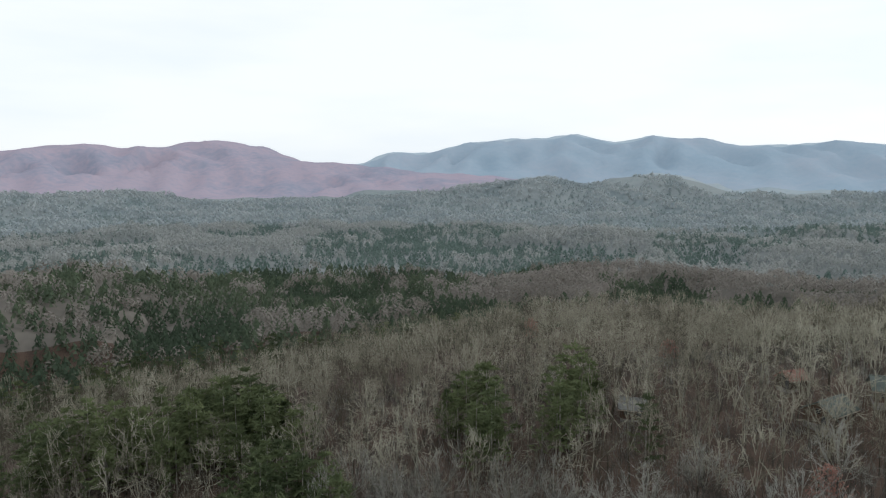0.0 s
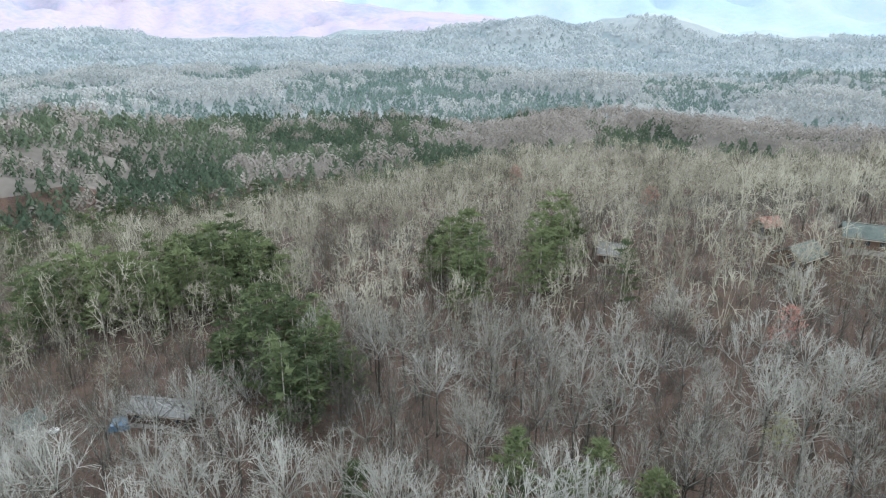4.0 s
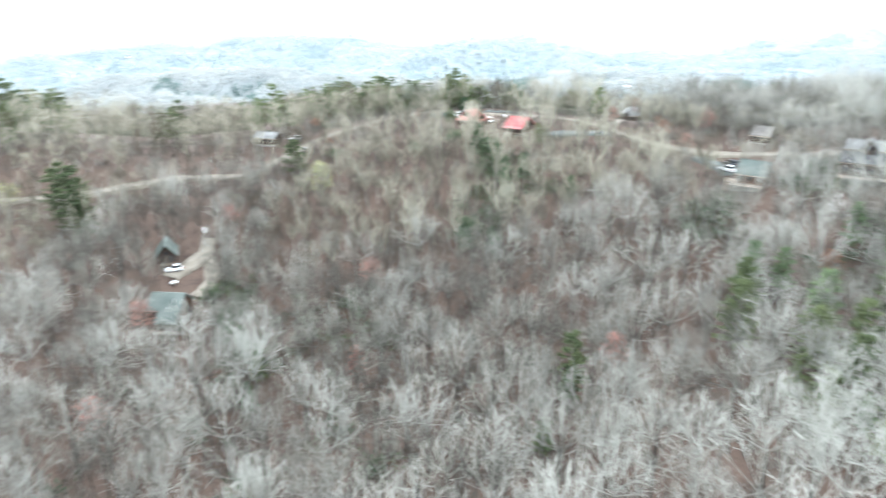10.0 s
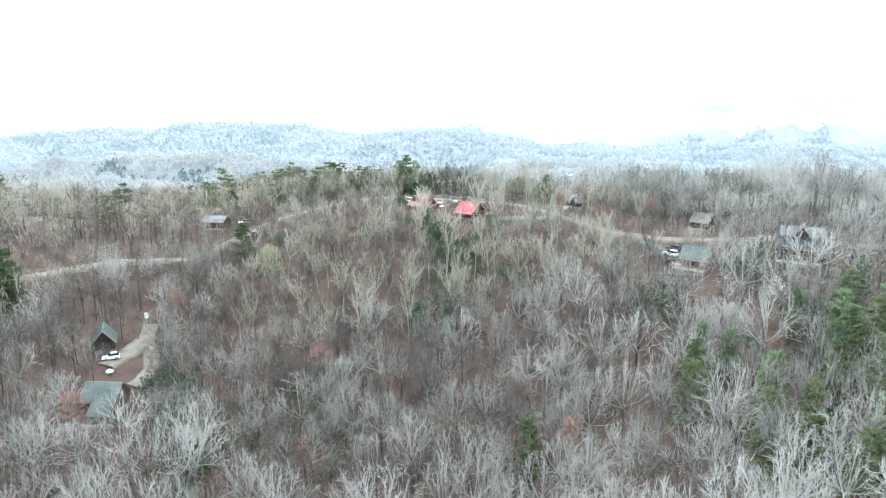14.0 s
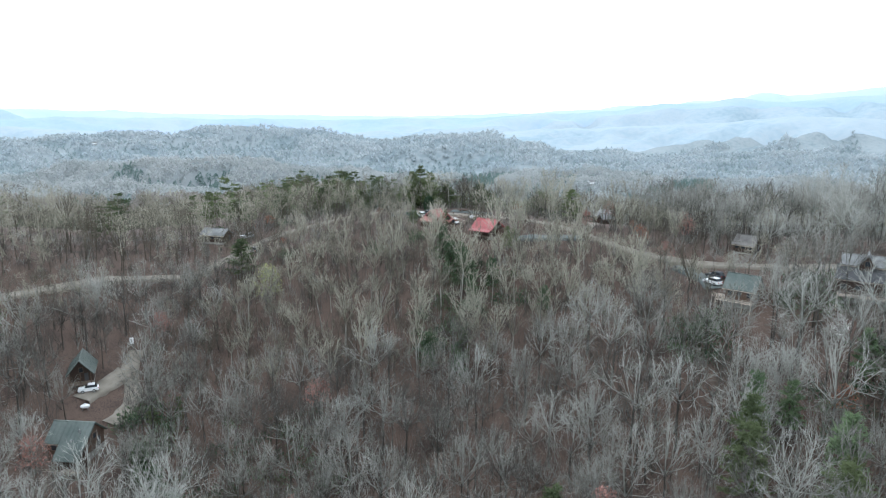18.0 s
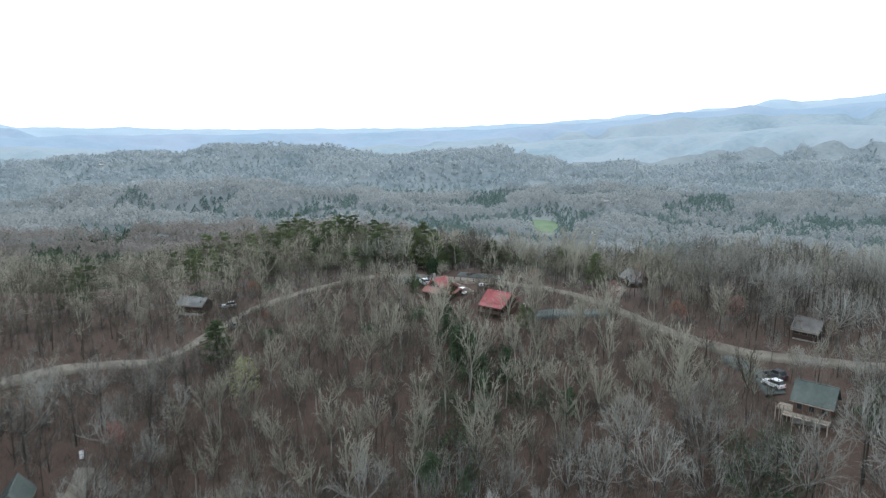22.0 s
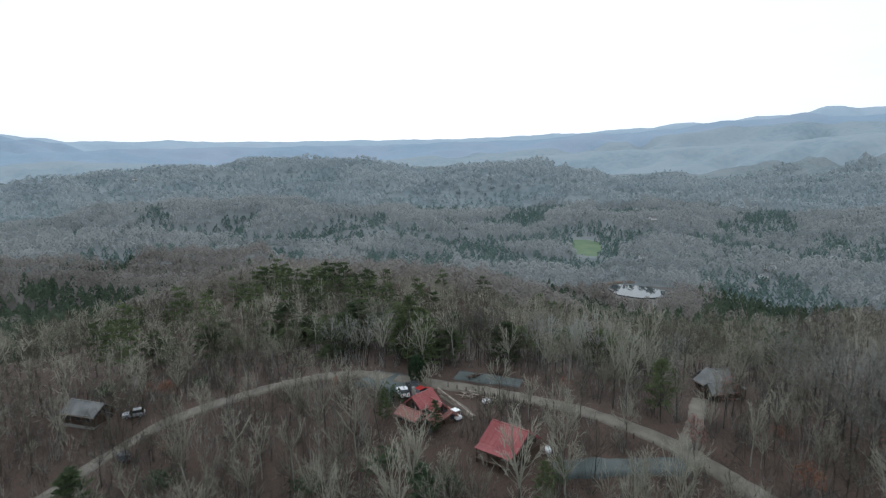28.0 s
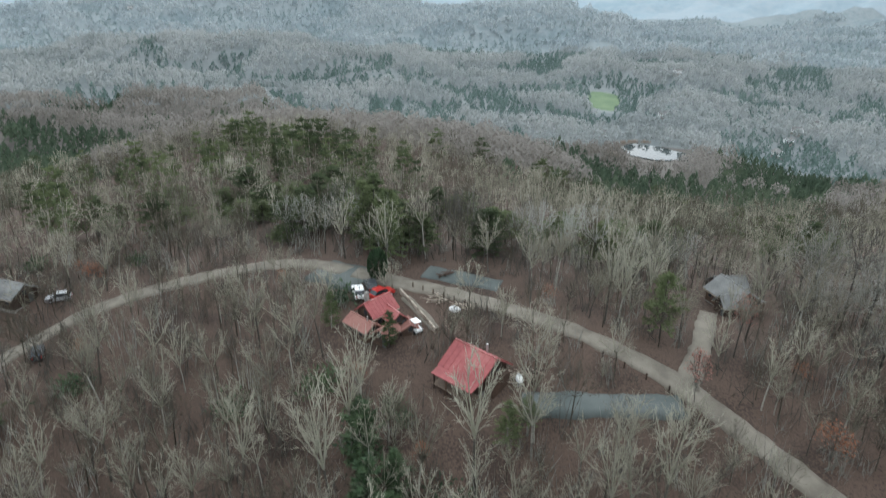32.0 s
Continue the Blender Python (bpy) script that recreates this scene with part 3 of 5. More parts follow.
def pine_tree(seed, fineness, bare=.3, wide=3.6, up=15.5):
    """A pine: (trunk, needles). The crown stands in uneven layers over a bare lower trunk."""
    rnd = np.random.RandomState(seed)
    trunk = [rod((0, 0, -.6), (rnd.uniform(-.3, .3), rnd.uniform(-.3, .3), up * .98), .22, .03, 6 if fineness == 2 else 3)]
    tufts = []
    layers = {2: 14, 1: 8}[fineness]
    for k in range(layers):
        s = (k + rnd.uniform(0, .6)) / layers
        z = up * (bare + (1 - bare) * s)
        reach = wide * (1 - s ** 2.2) ** .8 * rnd.uniform(.75, 1.15) + .35
        for b in range({2: 7, 1: 6}[fineness]):
            a = rnd.uniform(0, 2 * np.pi)
            r = reach * rnd.uniform(.55, 1.1)
            tip = np.array([np.cos(a) * r, np.sin(a) * r, z + r * rnd.uniform(-.05, .35)])
            if fineness == 2:
                trunk.append(rod((0, 0, z - .2), tip * (.8, .8, 1), .035, .012, 3))
            for c in range({2: 17, 1: 8}[fineness]):
                q = np.array([0, 0, z]) + (tip - (0, 0, z)) * rnd.uniform(.3, 1.0)
                d = rnd.normal(size=3) * (1, 1, .55) + (np.cos(a) * .6, np.sin(a) * .6, .25)
                d /= np.linalg.norm(d)
                size = rnd.uniform(.5, 1.0) * {2: .95, 1: 1.15}[fineness]
                tufts.append(blade(q - d * size * .5, q + d * size * 1.2, size * .46, rnd.normal(size=3)))
    return joined(trunk), joined(tufts)


def planted(templates, spots, seed, tones):
    """Copies of the templates at rows of x, y, z, size, merged: corners, triangles and tones."""
    rnd = np.random.RandomState(seed)
    kind = rnd.randint(0, len(templates), len(spots))
    turn = rnd.uniform(0, 2 * np.pi, len(spots))
    vs, fs, ts, k = [], [], [], 0
    for n, (v, f, *deep) in enumerate(templates):
        mine = np.where(kind == n)[0]
        if not len(mine):
            continue
        c, s, size = np.cos(turn[mine])[:, None], np.sin(turn[mine])[:, None], spots[mine, 3][:, None]
        wide = size * rnd.uniform(.85, 1.2, len(mine))[:, None]
        x = (v[None, :, 0] * c - v[None, :, 1] * s) * wide + spots[mine, 0][:, None]
        y = (v[None, :, 0] * s + v[None, :, 1] * c) * wide + spots[mine, 1][:, None]
        z = v[None, :, 2] * size + spots[mine, 2][:, None]
        vs.append(np.stack([x, y, z], -1).reshape(-1, 3))
        fs.append((f[None] + (np.arange(len(mine)) * len(v))[:, None, None]).reshape(-1, 3) + k)
        ts.append((tones[mine][:, None] * (deep[0] if deep else np.ones(len(v)))).ravel())
        k += len(mine) * len(v)
    return np.concatenate(vs), np.concatenate(fs), np.concatenate(ts)


# ---- the ground, in one sheet to the horizon ----
def ground_z(x, y):
    """The land with the pond's basin and the levelled field let into it."""
    z = land(x, y)
    for px, py, rx, ry, level in ((659, -155, 52, 58, -13.0), (935, -151, 95, 46, -23.0), (720, -170, 60, 40, -14.0)):
        d = np.hypot((x - px) / rx, (y - py) / ry)
        t = np.clip(1.6 - d, 0, 1)
        z = z * (1 - t) + level * t
    return z


rings = np.r_[np.arange(0, 430, 3.6), 430 * 1.0135 ** np.arange(0, 182)]
bears = np.radians(np.r_[np.arange(-55, 135, .5), np.arange(135, 305, 2.5)])      # finer over the sector that the camera sees
gr, ga = np.meshgrid(rings, bears, indexing="ij")
gx, gy = HUB[0] + gr * np.sin(ga), HUB[1] + gr * np.cos(ga)
gz = ground_z(gx, gy)
nr, na = gr.shape
i, j = np.meshgrid(np.arange(nr - 1), np.arange(na), indexing="ij")
quads = np.stack([i * na + j, i * na + (j + 1) % na, (i + 1) * na + (j + 1) % na, (i + 1) * na + j], -1).reshape(-1, 4)[:, ::-1]
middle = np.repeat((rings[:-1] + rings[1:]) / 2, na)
# Ground colours with more haze in them, band by band from the hub.
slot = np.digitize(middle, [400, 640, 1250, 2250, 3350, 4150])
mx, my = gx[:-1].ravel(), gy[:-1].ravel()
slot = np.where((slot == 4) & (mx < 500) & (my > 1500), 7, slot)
ground = new("ground", mesh_of("ground", np.stack([gx, gy, gz], -1).reshape(-1, 3), quads, [LITTER, WOODED, HAZED_SLOPES, HAZY, RANGE_NEAR, RANGE_FAR, RANGE_LAST, SUNSET_LIT_RANGE], slot, smooth=True))
tagged(ground, "hilly forest floor of brown leaf litter reaching far haze-blue mountain ranges", "ground", kind="structure")

RIDGE_ROAD = [(176, -79.5), (184.8, -69.1), (193.5, -62.5), (202.2, -57.6), (208.3, -53.2), (214.3, -47.6), (218.8, -41.2), (224.1, -33.7), (228.9, -25.3),
              (233.3, -16.1), (236.2, -6.3), (240, 3), (243.6, 10), (244.4, 18), (243, 28), (240, 39), (235.5, 49.6), (226, 57), (216, 61.5), (211.5, 68),
              (211, 78), (206, 88), (196, 99), (187, 106), (170, 122), (152, 136), (140, 150)]
SPUR_EAST = [(213.2, -49), (222.3, -53.4), (231, -56.6), (238, -59.3)]
SPUR_SOUTH = [(184, -67), (178, -69), (172, -70), (165.5, -68.8)]
ROAD_SOUTH = [(178, -77), (176, -79.5), (168, -86), (160, -97), (152, -106), (140, -120)]
CABIN_DRIVE = [(174.9, 68), (169.1, 67.6), (164.5, 65), (161, 63), (157.2, 62), (152.5, 62.2), (149.2, 63.6)]
CABIN_EXIT = [(168, 67.6), (163.5, 69), (158.5, 71), (154, 72.4)]
PARKING = [(208.2, -27), (208.6, -38), (209.6, -48)]
TURNING = [(241, 8), (238, 2), (235.5, -2)]
LOT = [(240.5, -11), (238.5, -18), (236.5, -25)]


def lane(name, line, wide, mat, label, lift):
    """A made way draped over the ground, a little proud of it, with uneven edges."""
    rnd = np.random.RandomState(len(line))
    p = np.array(line, float)
    s = np.r_[0, np.cumsum(np.hypot(*np.diff(p, axis=0).T))]
    at = np.arange(0, s[-1], 1.5)
    x, y = np.interp(at, s, p[:, 0]), np.interp(at, s, p[:, 1])
    for _ in range(3):
        x[1:-1], y[1:-1] = (x[:-2] + x[1:-1] * 2 + x[2:]) / 4, (y[:-2] + y[1:-1] * 2 + y[2:]) / 4
    tx, ty = np.gradient(x), np.gradient(y)
    n = np.hypot(tx, ty)
    tx, ty = tx / n, ty / n
    across = np.array([-1.04, -1, -.5, 0, .5, 1, 1.04])
    half = wide / 2 * (1 + rnd.uniform(-.13, .13, len(at)))
    vx = x[:, None] - ty[:, None] * across * half[:, None]
    vy = y[:, None] + tx[:, None] * across * half[:, None]
    vz = ground_z(vx, vy)
    level = np.maximum(vz[:, 1:-1].max(1, keepdims=True) * .55 + vz * .45, vz) + lift
    level[:, [0, -1]] = vz[:, [0, -1]] - .5
    k = len(across)
    a, b = np.meshgrid(np.arange(len(at) - 1), np.arange(k - 1), indexing="ij")
    q = np.stack([a * k + b, (a + 1) * k + b, (a + 1) * k + b + 1, a * k + b + 1], -1).reshape(-1, 4)[:, ::-1]
    ob = new(name, mesh_of(name, np.stack([vx, vy, level], -1).reshape(-1, 3), q, [mat], smooth=True))
    return tagged(ob, label, "road", kind="structure")


lane("road", RIDGE_ROAD, 3.6, GRAVEL, "pale gravel lane winding along the wooded ridge", .12)
lane("road", ROAD_SOUTH, 4.0, GRAVEL, "pale gravel lane running on between bare trees", .11)
lane("driveway", SPUR_EAST, 3.0, GRAVEL, "gravel drive leading to the grey-roofed house", .10)
lane("driveway", SPUR_SOUTH, 3.4, ASPHALT, "grey asphalt drive sloping to the green-roofed cabin", .10)
lane("driveway", CABIN_EXIT, 4.6, GRAVEL, "gravel parking pad before the dark cabin", .09)
lane("driveway", CABIN_DRIVE, 3.6, GRAVEL, "curving gravel drive between two cabins", .10)
lane("pavement", PARKING, 4.0, ASPHALT, "grey asphalt parking pad below the lane", .09)
lane("pavement", TURNING, 7.5, ASPHALT, "worn grey asphalt turning place by the red house", .09)
lane("pavement", LOT, 4.5, ASPHALT, "grey asphalt lot on the uphill side of the lane", .08)
WAYS = [(RIDGE_ROAD, 3.2), (ROAD_SOUTH, 2.6), (SPUR_EAST, 2.4), (SPUR_SOUTH, 2.8), (CABIN_DRIVE, 2.8), (CABIN_EXIT, 3.4), (PARKING, 2.6), (TURNING, 4.6), (LOT, 4.0)]
CLEAR = [(152, -70, 6), (146.5, -67, 5), (131, -77, 4), (137, 59, 4.5), (145, 59.5, 3.5), (152.5, -69, 4), (151, -73.5, 4), (134, 62.5, 4.5), (149, 66, 4), (156, 73, 4.5), (205, -21, 4), (202, -21, 4.5), (214.5, -6, 4.5), (140.5, 65, 8), (163, 76, 5), (157, 69, 5), (131, 61.5, 5), (135, 66, 4), (185.6, -85.2, 4.2), (210, -20, 6.5), (222.5, -5, 8), (227, -12, 5), (237, -61, 9), (158.6, -71.8, 6.5), (150, -93, 7), (240, 67, 5), (656, -150, 28), (626, -143, 20), (990, -160, 17), (962, -156, 18), (935, -152, 19), (908, -148, 19), (880, -143, 18), (858, -139, 17), (838, -136, 15),
         (82, 131, 3.5), (95, 131, 3.5), (46, 147, 2.5), (-68, 100, 5), (-45, 99, 5), (195, 145, 6), (166, 184, 5), (180, 178, 5), (82, 146, 4), (119, 131, 4)]


def free(x, y, slack=0.0):
    """Whether a spot is clear of lanes, houses, water and the camera's sight lines to them."""
    ok = np.ones(np.shape(x), bool)
    for line, keep in WAYS:
        p = np.array(line, float)
        for (ax, ay), (bx, by) in zip(p[:-1], p[1:]):
            t = np.clip(((x - ax) * (bx - ax) + (y - ay) * (by - ay)) / ((bx - ax) ** 2 + (by - ay) ** 2), 0, 1)
            ok &= np.hypot(x - ax - t * (bx - ax), y - ay - t * (by - ay)) > keep + slack
    for cx, cy, keep in CLEAR:
        ok &= np.hypot(x - cx, y - cy) > keep + slack
    return ok


# ---- the woods ----
def scattered(seed, r0, r1, cell):
    """Uneven spots between two distances from the hub, over the sector that the camera sees."""
    rnd = np.random.RandomState(seed)
    n = int(2 * r1 / cell)
    a, b = np.meshgrid(np.arange(n), np.arange(n), indexing="ij")
    x = HUB[0] - r1 + (a.ravel() + rnd.uniform(-.1, 1.1, n * n)) * cell
    y = HUB[1] - r1 + (b.ravel() + rnd.uniform(-.1, 1.1, n * n)) * cell
    r, az = np.hypot(x - HUB[0], y - HUB[1]), np.degrees(np.arctan2(-(x - HUB[0]), y - HUB[1]))
    r = r + 70 * waves(x, y, 190, 51) * np.clip((r - 340) / 250, 0, 1)     # the belts of woods run into each other
    ok = (r >= r0) & (r < r1) & (az < 50) & (az > -130)
    if r0 == 0:
        round_ = np.degrees(np.arctan2(-(x + 12), y + 4))
        ok = (r < r1) & (round_ < 41) & (round_ > -131) & (np.hypot(x, y) > 30)
    x, y = x[ok], y[ok]
    return x[free(x, y)], y[free(x, y)]


PINE_GROVES = [(252, -3, 7), (262, 16, 9), (283, 37, 12), (330, 33, 22), (300, 12, 12), (262, -26, 9), (270, -40, 10), (255, -46, 7),
               (275, -62, 9), (27, 132, 4), (10, 128, 5), (310, 70, 15), (345, 60, 14), (203, 152, 14), (228, 146, 10), (176, 158, 8), (131, 40, 3), (-40, 141, 12), (-49, 151, 12),
               (-54, 138, 12), (-73, 136, 12), (9, 146, 6), (31, 143, 6), (-19, 100, 8), (-27, 110, 9), (-49, 708, 51), (37, 772, 51), (626, 165, 23), (307, 39, 8), (321, 54, 9),
               (279, 71, 7), (280, 86, 8), (243, -2, 5), (288, -14, 6), (253, -30, 5), (479, -119, 16), (295, -53, 7), (302, -89, 8), (603, 123, 22), (268, 15, 6), (289, 65, 7),
               (240, 100, 8), (165, 100, 5), (290, -95, 9)]


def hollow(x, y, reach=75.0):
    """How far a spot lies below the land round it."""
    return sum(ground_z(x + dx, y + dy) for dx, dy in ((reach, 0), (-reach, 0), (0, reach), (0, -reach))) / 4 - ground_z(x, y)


def pineness(x, y):
    """How likely a tree here is a pine: groves, and the hollows of the far hills."""
    p = np.clip(waves(x, y, 150, 21) * .30 + waves(x, y, 38, 22) * .22 - .30, 0, .8) * .15
    far = np.hypot(x - HUB[0], y - HUB[1]) > 330
    p[far] = np.clip(.32 + hollow(x[far], y[far]) * .10 + .22 * waves(x[far], y[far], 240, 23) + .14 * waves(x[far], y[far], 70, 24), .03, .8)
    for gx_, gy_, r_, full in GREENS:
        p = np.maximum(p, full * np.clip(1.7 * np.exp(-((x - gx_) ** 2 + (y - gy_) ** 2) / (2.0 * r_ ** 2)), 0, 1) * np.clip(.68 + .4 * waves(x, y, 50, 26), .1, 1))
    for gx_, gy_, r_ in PINE_GROVES:
        p = np.maximum(p, (.48 if gx_ > 230 else .95) * np.clip(1.8 - 1.25 * np.hypot(x - gx_, y - gy_) / r_ + .35 * waves(x, y, 26, 25), 0, .9))
    return p


GREENS = [(-85, 500, 75, 1.0), (-150, 420, 70, .8), (-200, 330, 70, .75), (-20, 620, 70, .95), (40, 1000, 90, 1.0), (-330, 600, 90, .7), (390, 880, 80, .9), (620, 1080, 110, .9),
          (-60, 840, 80, .8), (130, 690, 50, .6), (-300, 250, 80, .6)]
rnd = np.random.RandomState(4)
x, y = scattered(31, 0, 335, 5.4)
ridge = (x > 160) & (x < 262) & (np.abs(y + 10) < 75)
more_x, more_y = scattered(38, 0, 335, 4.2)                            # the groves stand thicker
dense = pineness(more_x, more_y) > .75
x, y, ridge = np.r_[x, more_x[dense]], np.r_[y, more_y[dense]], np.r_[ridge, np.zeros(dense.sum(), bool)]
pick = np.r_[rnd.uniform(0, 1, len(x) - dense.sum()) < pineness(x[:len(x) - dense.sum()], y[:len(x) - dense.sum()]), np.ones(dense.sum(), bool)]
z = ground_z(x, y)
size = np.where(pick, 1.02, 1) * np.clip(rnd.normal(.90, .17, len(x)), .5, 1.25) * np.where(ridge & ~pick, .90, 1) * np.where((x > 246) & ~pick, .84, 1)
near_lane = np.zeros(len(x), bool)                                      # trees on the camera's side are shrunk so that the lane shows
for ax, ay in RIDGE_ROAD:
    near_lane |= (np.hypot(x - ax + 8, (y - ay) * .8) < 9.5)
size = np.where(near_lane & ~pick, size * .58, size)
# Haze put into the tree tones: paler with height, towards the ridge.
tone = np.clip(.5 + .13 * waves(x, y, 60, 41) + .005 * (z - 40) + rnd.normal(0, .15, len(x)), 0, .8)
tone = tone + .08 * np.clip((x - .5 * np.abs(y)) / 40, 0, 1) * np.clip((135 - x) / 60, 0, 1)         # brightness of the views put into the tone: paler in the hollow
tone = np.clip(tone - .14 * np.clip((x - 120) / 40, 0, 1) + .05 * np.clip((y - x) / 25, 0, 1), 0, 1)   # and darker along the ridge, slightly paler again to the north
spots = np.c_[x, y, z, size]
single = (x > 158) & (x < 246) & (y > -72) & (y < 50) & ~pick
chosen = np.where(single)[0][:300]
mass = ~pick
mass[chosen] = False

along = np.clip(x / 150, 0, 1) * 150
close = np.hypot(x - along, y + along * .15) < 112
for name, some, fine, count, label in (("bare_woods", mass & close, 2, 10, "dense leafless grey-brown hardwoods filling the hollow"),
                                       ("ridge_woods", mass & ~close, 1, 9, "leafless grey-brown hardwoods along the farther slopes")):
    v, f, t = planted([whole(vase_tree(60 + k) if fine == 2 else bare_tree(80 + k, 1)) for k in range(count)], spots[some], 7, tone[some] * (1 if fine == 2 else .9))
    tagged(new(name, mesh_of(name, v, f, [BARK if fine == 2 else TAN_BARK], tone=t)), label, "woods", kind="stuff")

near = [open_tree(180 + k) for k in range(8)]
models = []
for k, (stem, twigs) in enumerate(near):
    tree = thing("bare_tree", pose(0, 0, -500), "slender leafless hardwood with a dark trunk and tan twigs", "tree", "bare trees on the ridge")
    for name, (v, f), mat in (("trunk", stem, TRUNK), ("crown", twigs, TAN_BARK)):
        ob = new(name, mesh_of(name, v, f, [mat], tone=np.full(len(v), .28 + .08 * k)))
        ob.parent = tree
    models.append(tree)
for n, c in enumerate(chosen):
    m = pose(x[c], y[c], z[c], rnd.uniform(-7, 7), rnd.uniform(-7, 7), rnd.uniform(0, 360)) @ Matrix.Diagonal((size[c] * rnd.uniform(.9, 1.15), size[c], size[c] * rnd.uniform(.95, 1.1), 1))
    if n < len(models):
        models[n].matrix_basis = m
    else:                                                               # darker trees on the northern shoulder
        copy_thing(models[1 + n % 5 if y[c] + rnd.uniform(-12, 12) > 12 else 2 + n % 6], m)

needles, stems = [], []
for k in range(5):
    a, b = pine_tree(120 + k, 1, bare=.12 + .05 * k, wide=3.3 + .3 * k)
    stems.append(a)
    needles.append(b)
pines = np.where(pick)[0]
hero = pines[(x[pines] > 78) & (x[pines] < 300) & (np.abs(y[pines] + 20) < 90)][:90]
rest = np.setdiff1d(pines, hero)
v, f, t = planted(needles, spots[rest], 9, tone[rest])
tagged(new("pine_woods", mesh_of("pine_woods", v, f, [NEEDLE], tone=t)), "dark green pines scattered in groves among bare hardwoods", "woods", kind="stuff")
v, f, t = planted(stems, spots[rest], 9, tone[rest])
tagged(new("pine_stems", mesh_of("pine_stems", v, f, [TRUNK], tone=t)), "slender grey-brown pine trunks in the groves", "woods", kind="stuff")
models = []
for k in range(5):
    a, b = pine_tree(140 + k, 2, bare=.08 + .06 * k, wide=3.4 + .35 * k)
    tree = thing("pine_tree", pose(0, 0, -500), "green pine with layered boughs over a bare trunk", "tree", "pines near the ridge")
    for name, (v, f), mat in (("trunk", a, TRUNK), ("crown", b, NEEDLE)):
        ob = new(name, mesh_of(name, v, f, [mat], tone=np.full(len(v), .3 + .1 * k)))
        ob.parent = tree
    models.append(tree)
for n, c in enumerate(hero):
    m = pose(x[c], y[c], z[c], 0, 0, rnd.uniform(0, 360)) @ Matrix.Diagonal((size[c] * 1.22, size[c] * 1.22, size[c] * .78, 1))
    if n < len(models):
        models[n].matrix_basis = m
    else:
        copy_thing(models[n % len(models)], m)

models = []
for k in range(3):
    a, b = pine_tree(150 + k, 2, bare=.22, wide=3.0 + .3 * k, up=14.5)
    tree = thing("white_pine", pose(0, 0, -500), "light green white pine among bare hardwoods", "tree", "white pines in the hollow")
    for name, (v, f), mat in (("trunk", a, TRUNK), ("crown", b, YOUNG_NEEDLE)):
        ob = new(name, mesh_of(name, v, f, [mat], tone=np.full(len(v), .4 + .12 * k)))
        ob.parent = tree
    models.append(tree)
WHITE_PINES = [(121, -57, .9), (119, -62, .75), (104, -62, 1.0), (124, -77, .85), (120, -84, 1.1), (113, -79, 1.0), (108, -77, 1.15), (102, -80, 1.2), (98, -78.5, 1.1), (88, -70, .8), (93, -76, .75),
               (110, -88, 1.2), (116, -93, 1.1), (105.5, -20.4, .7), (92, -14.4, .5), (78, -55, .55), (127, -92, 1.0)]
for n, (tx, ty, tall) in enumerate(WHITE_PINES):
    m = pose(tx, ty, float(ground_z(np.array([tx]), np.array([ty]))[0]), 0, 0, 77 * n) @ Matrix.Diagonal((tall, tall, tall, 1))
    if n < len(models):
        models[n].matrix_basis = m
    else:
        copy_thing(models[n % len(models)], m)

a, b = pine_tree(155, 2, bare=.03, wide=2.9, up=10)
first = thing("hemlock", pose(0, 0, -500), "dark green hemlock below the bare trees", "tree", "hemlocks on the slope")
for name, (v, f), mat in (("trunk", a, TRUNK), ("crown", b, LAUREL)):
    ob = new(name, mesh_of(name, v, f, [mat], tone=np.full(len(v), .55)))
    ob.parent = first
for n, (tx, ty, tall) in enumerate([(201, -7, .9), (193.5, -9, 1.0), (196, -12, .8), (190, -12, 1.0), (186, -14, .9), (187, -19.5, .8), (180, -14, .8), (163, -3, .9), (160, -9.5, .8), (174.5, -31, .7), (134.7, 51, .9),
                                    (129, 46, .8), (122.6, 41, .8), (112, 40, .7)]):
    m = pose(tx, ty, float(ground_z(np.array([tx]), np.array([ty]))[0]), 0, 0, 77 * n) @ Matrix.Diagonal((tall, tall, tall, 1))
    if n:
        copy_thing(first, m)
    else:
        first.matrix_basis = m

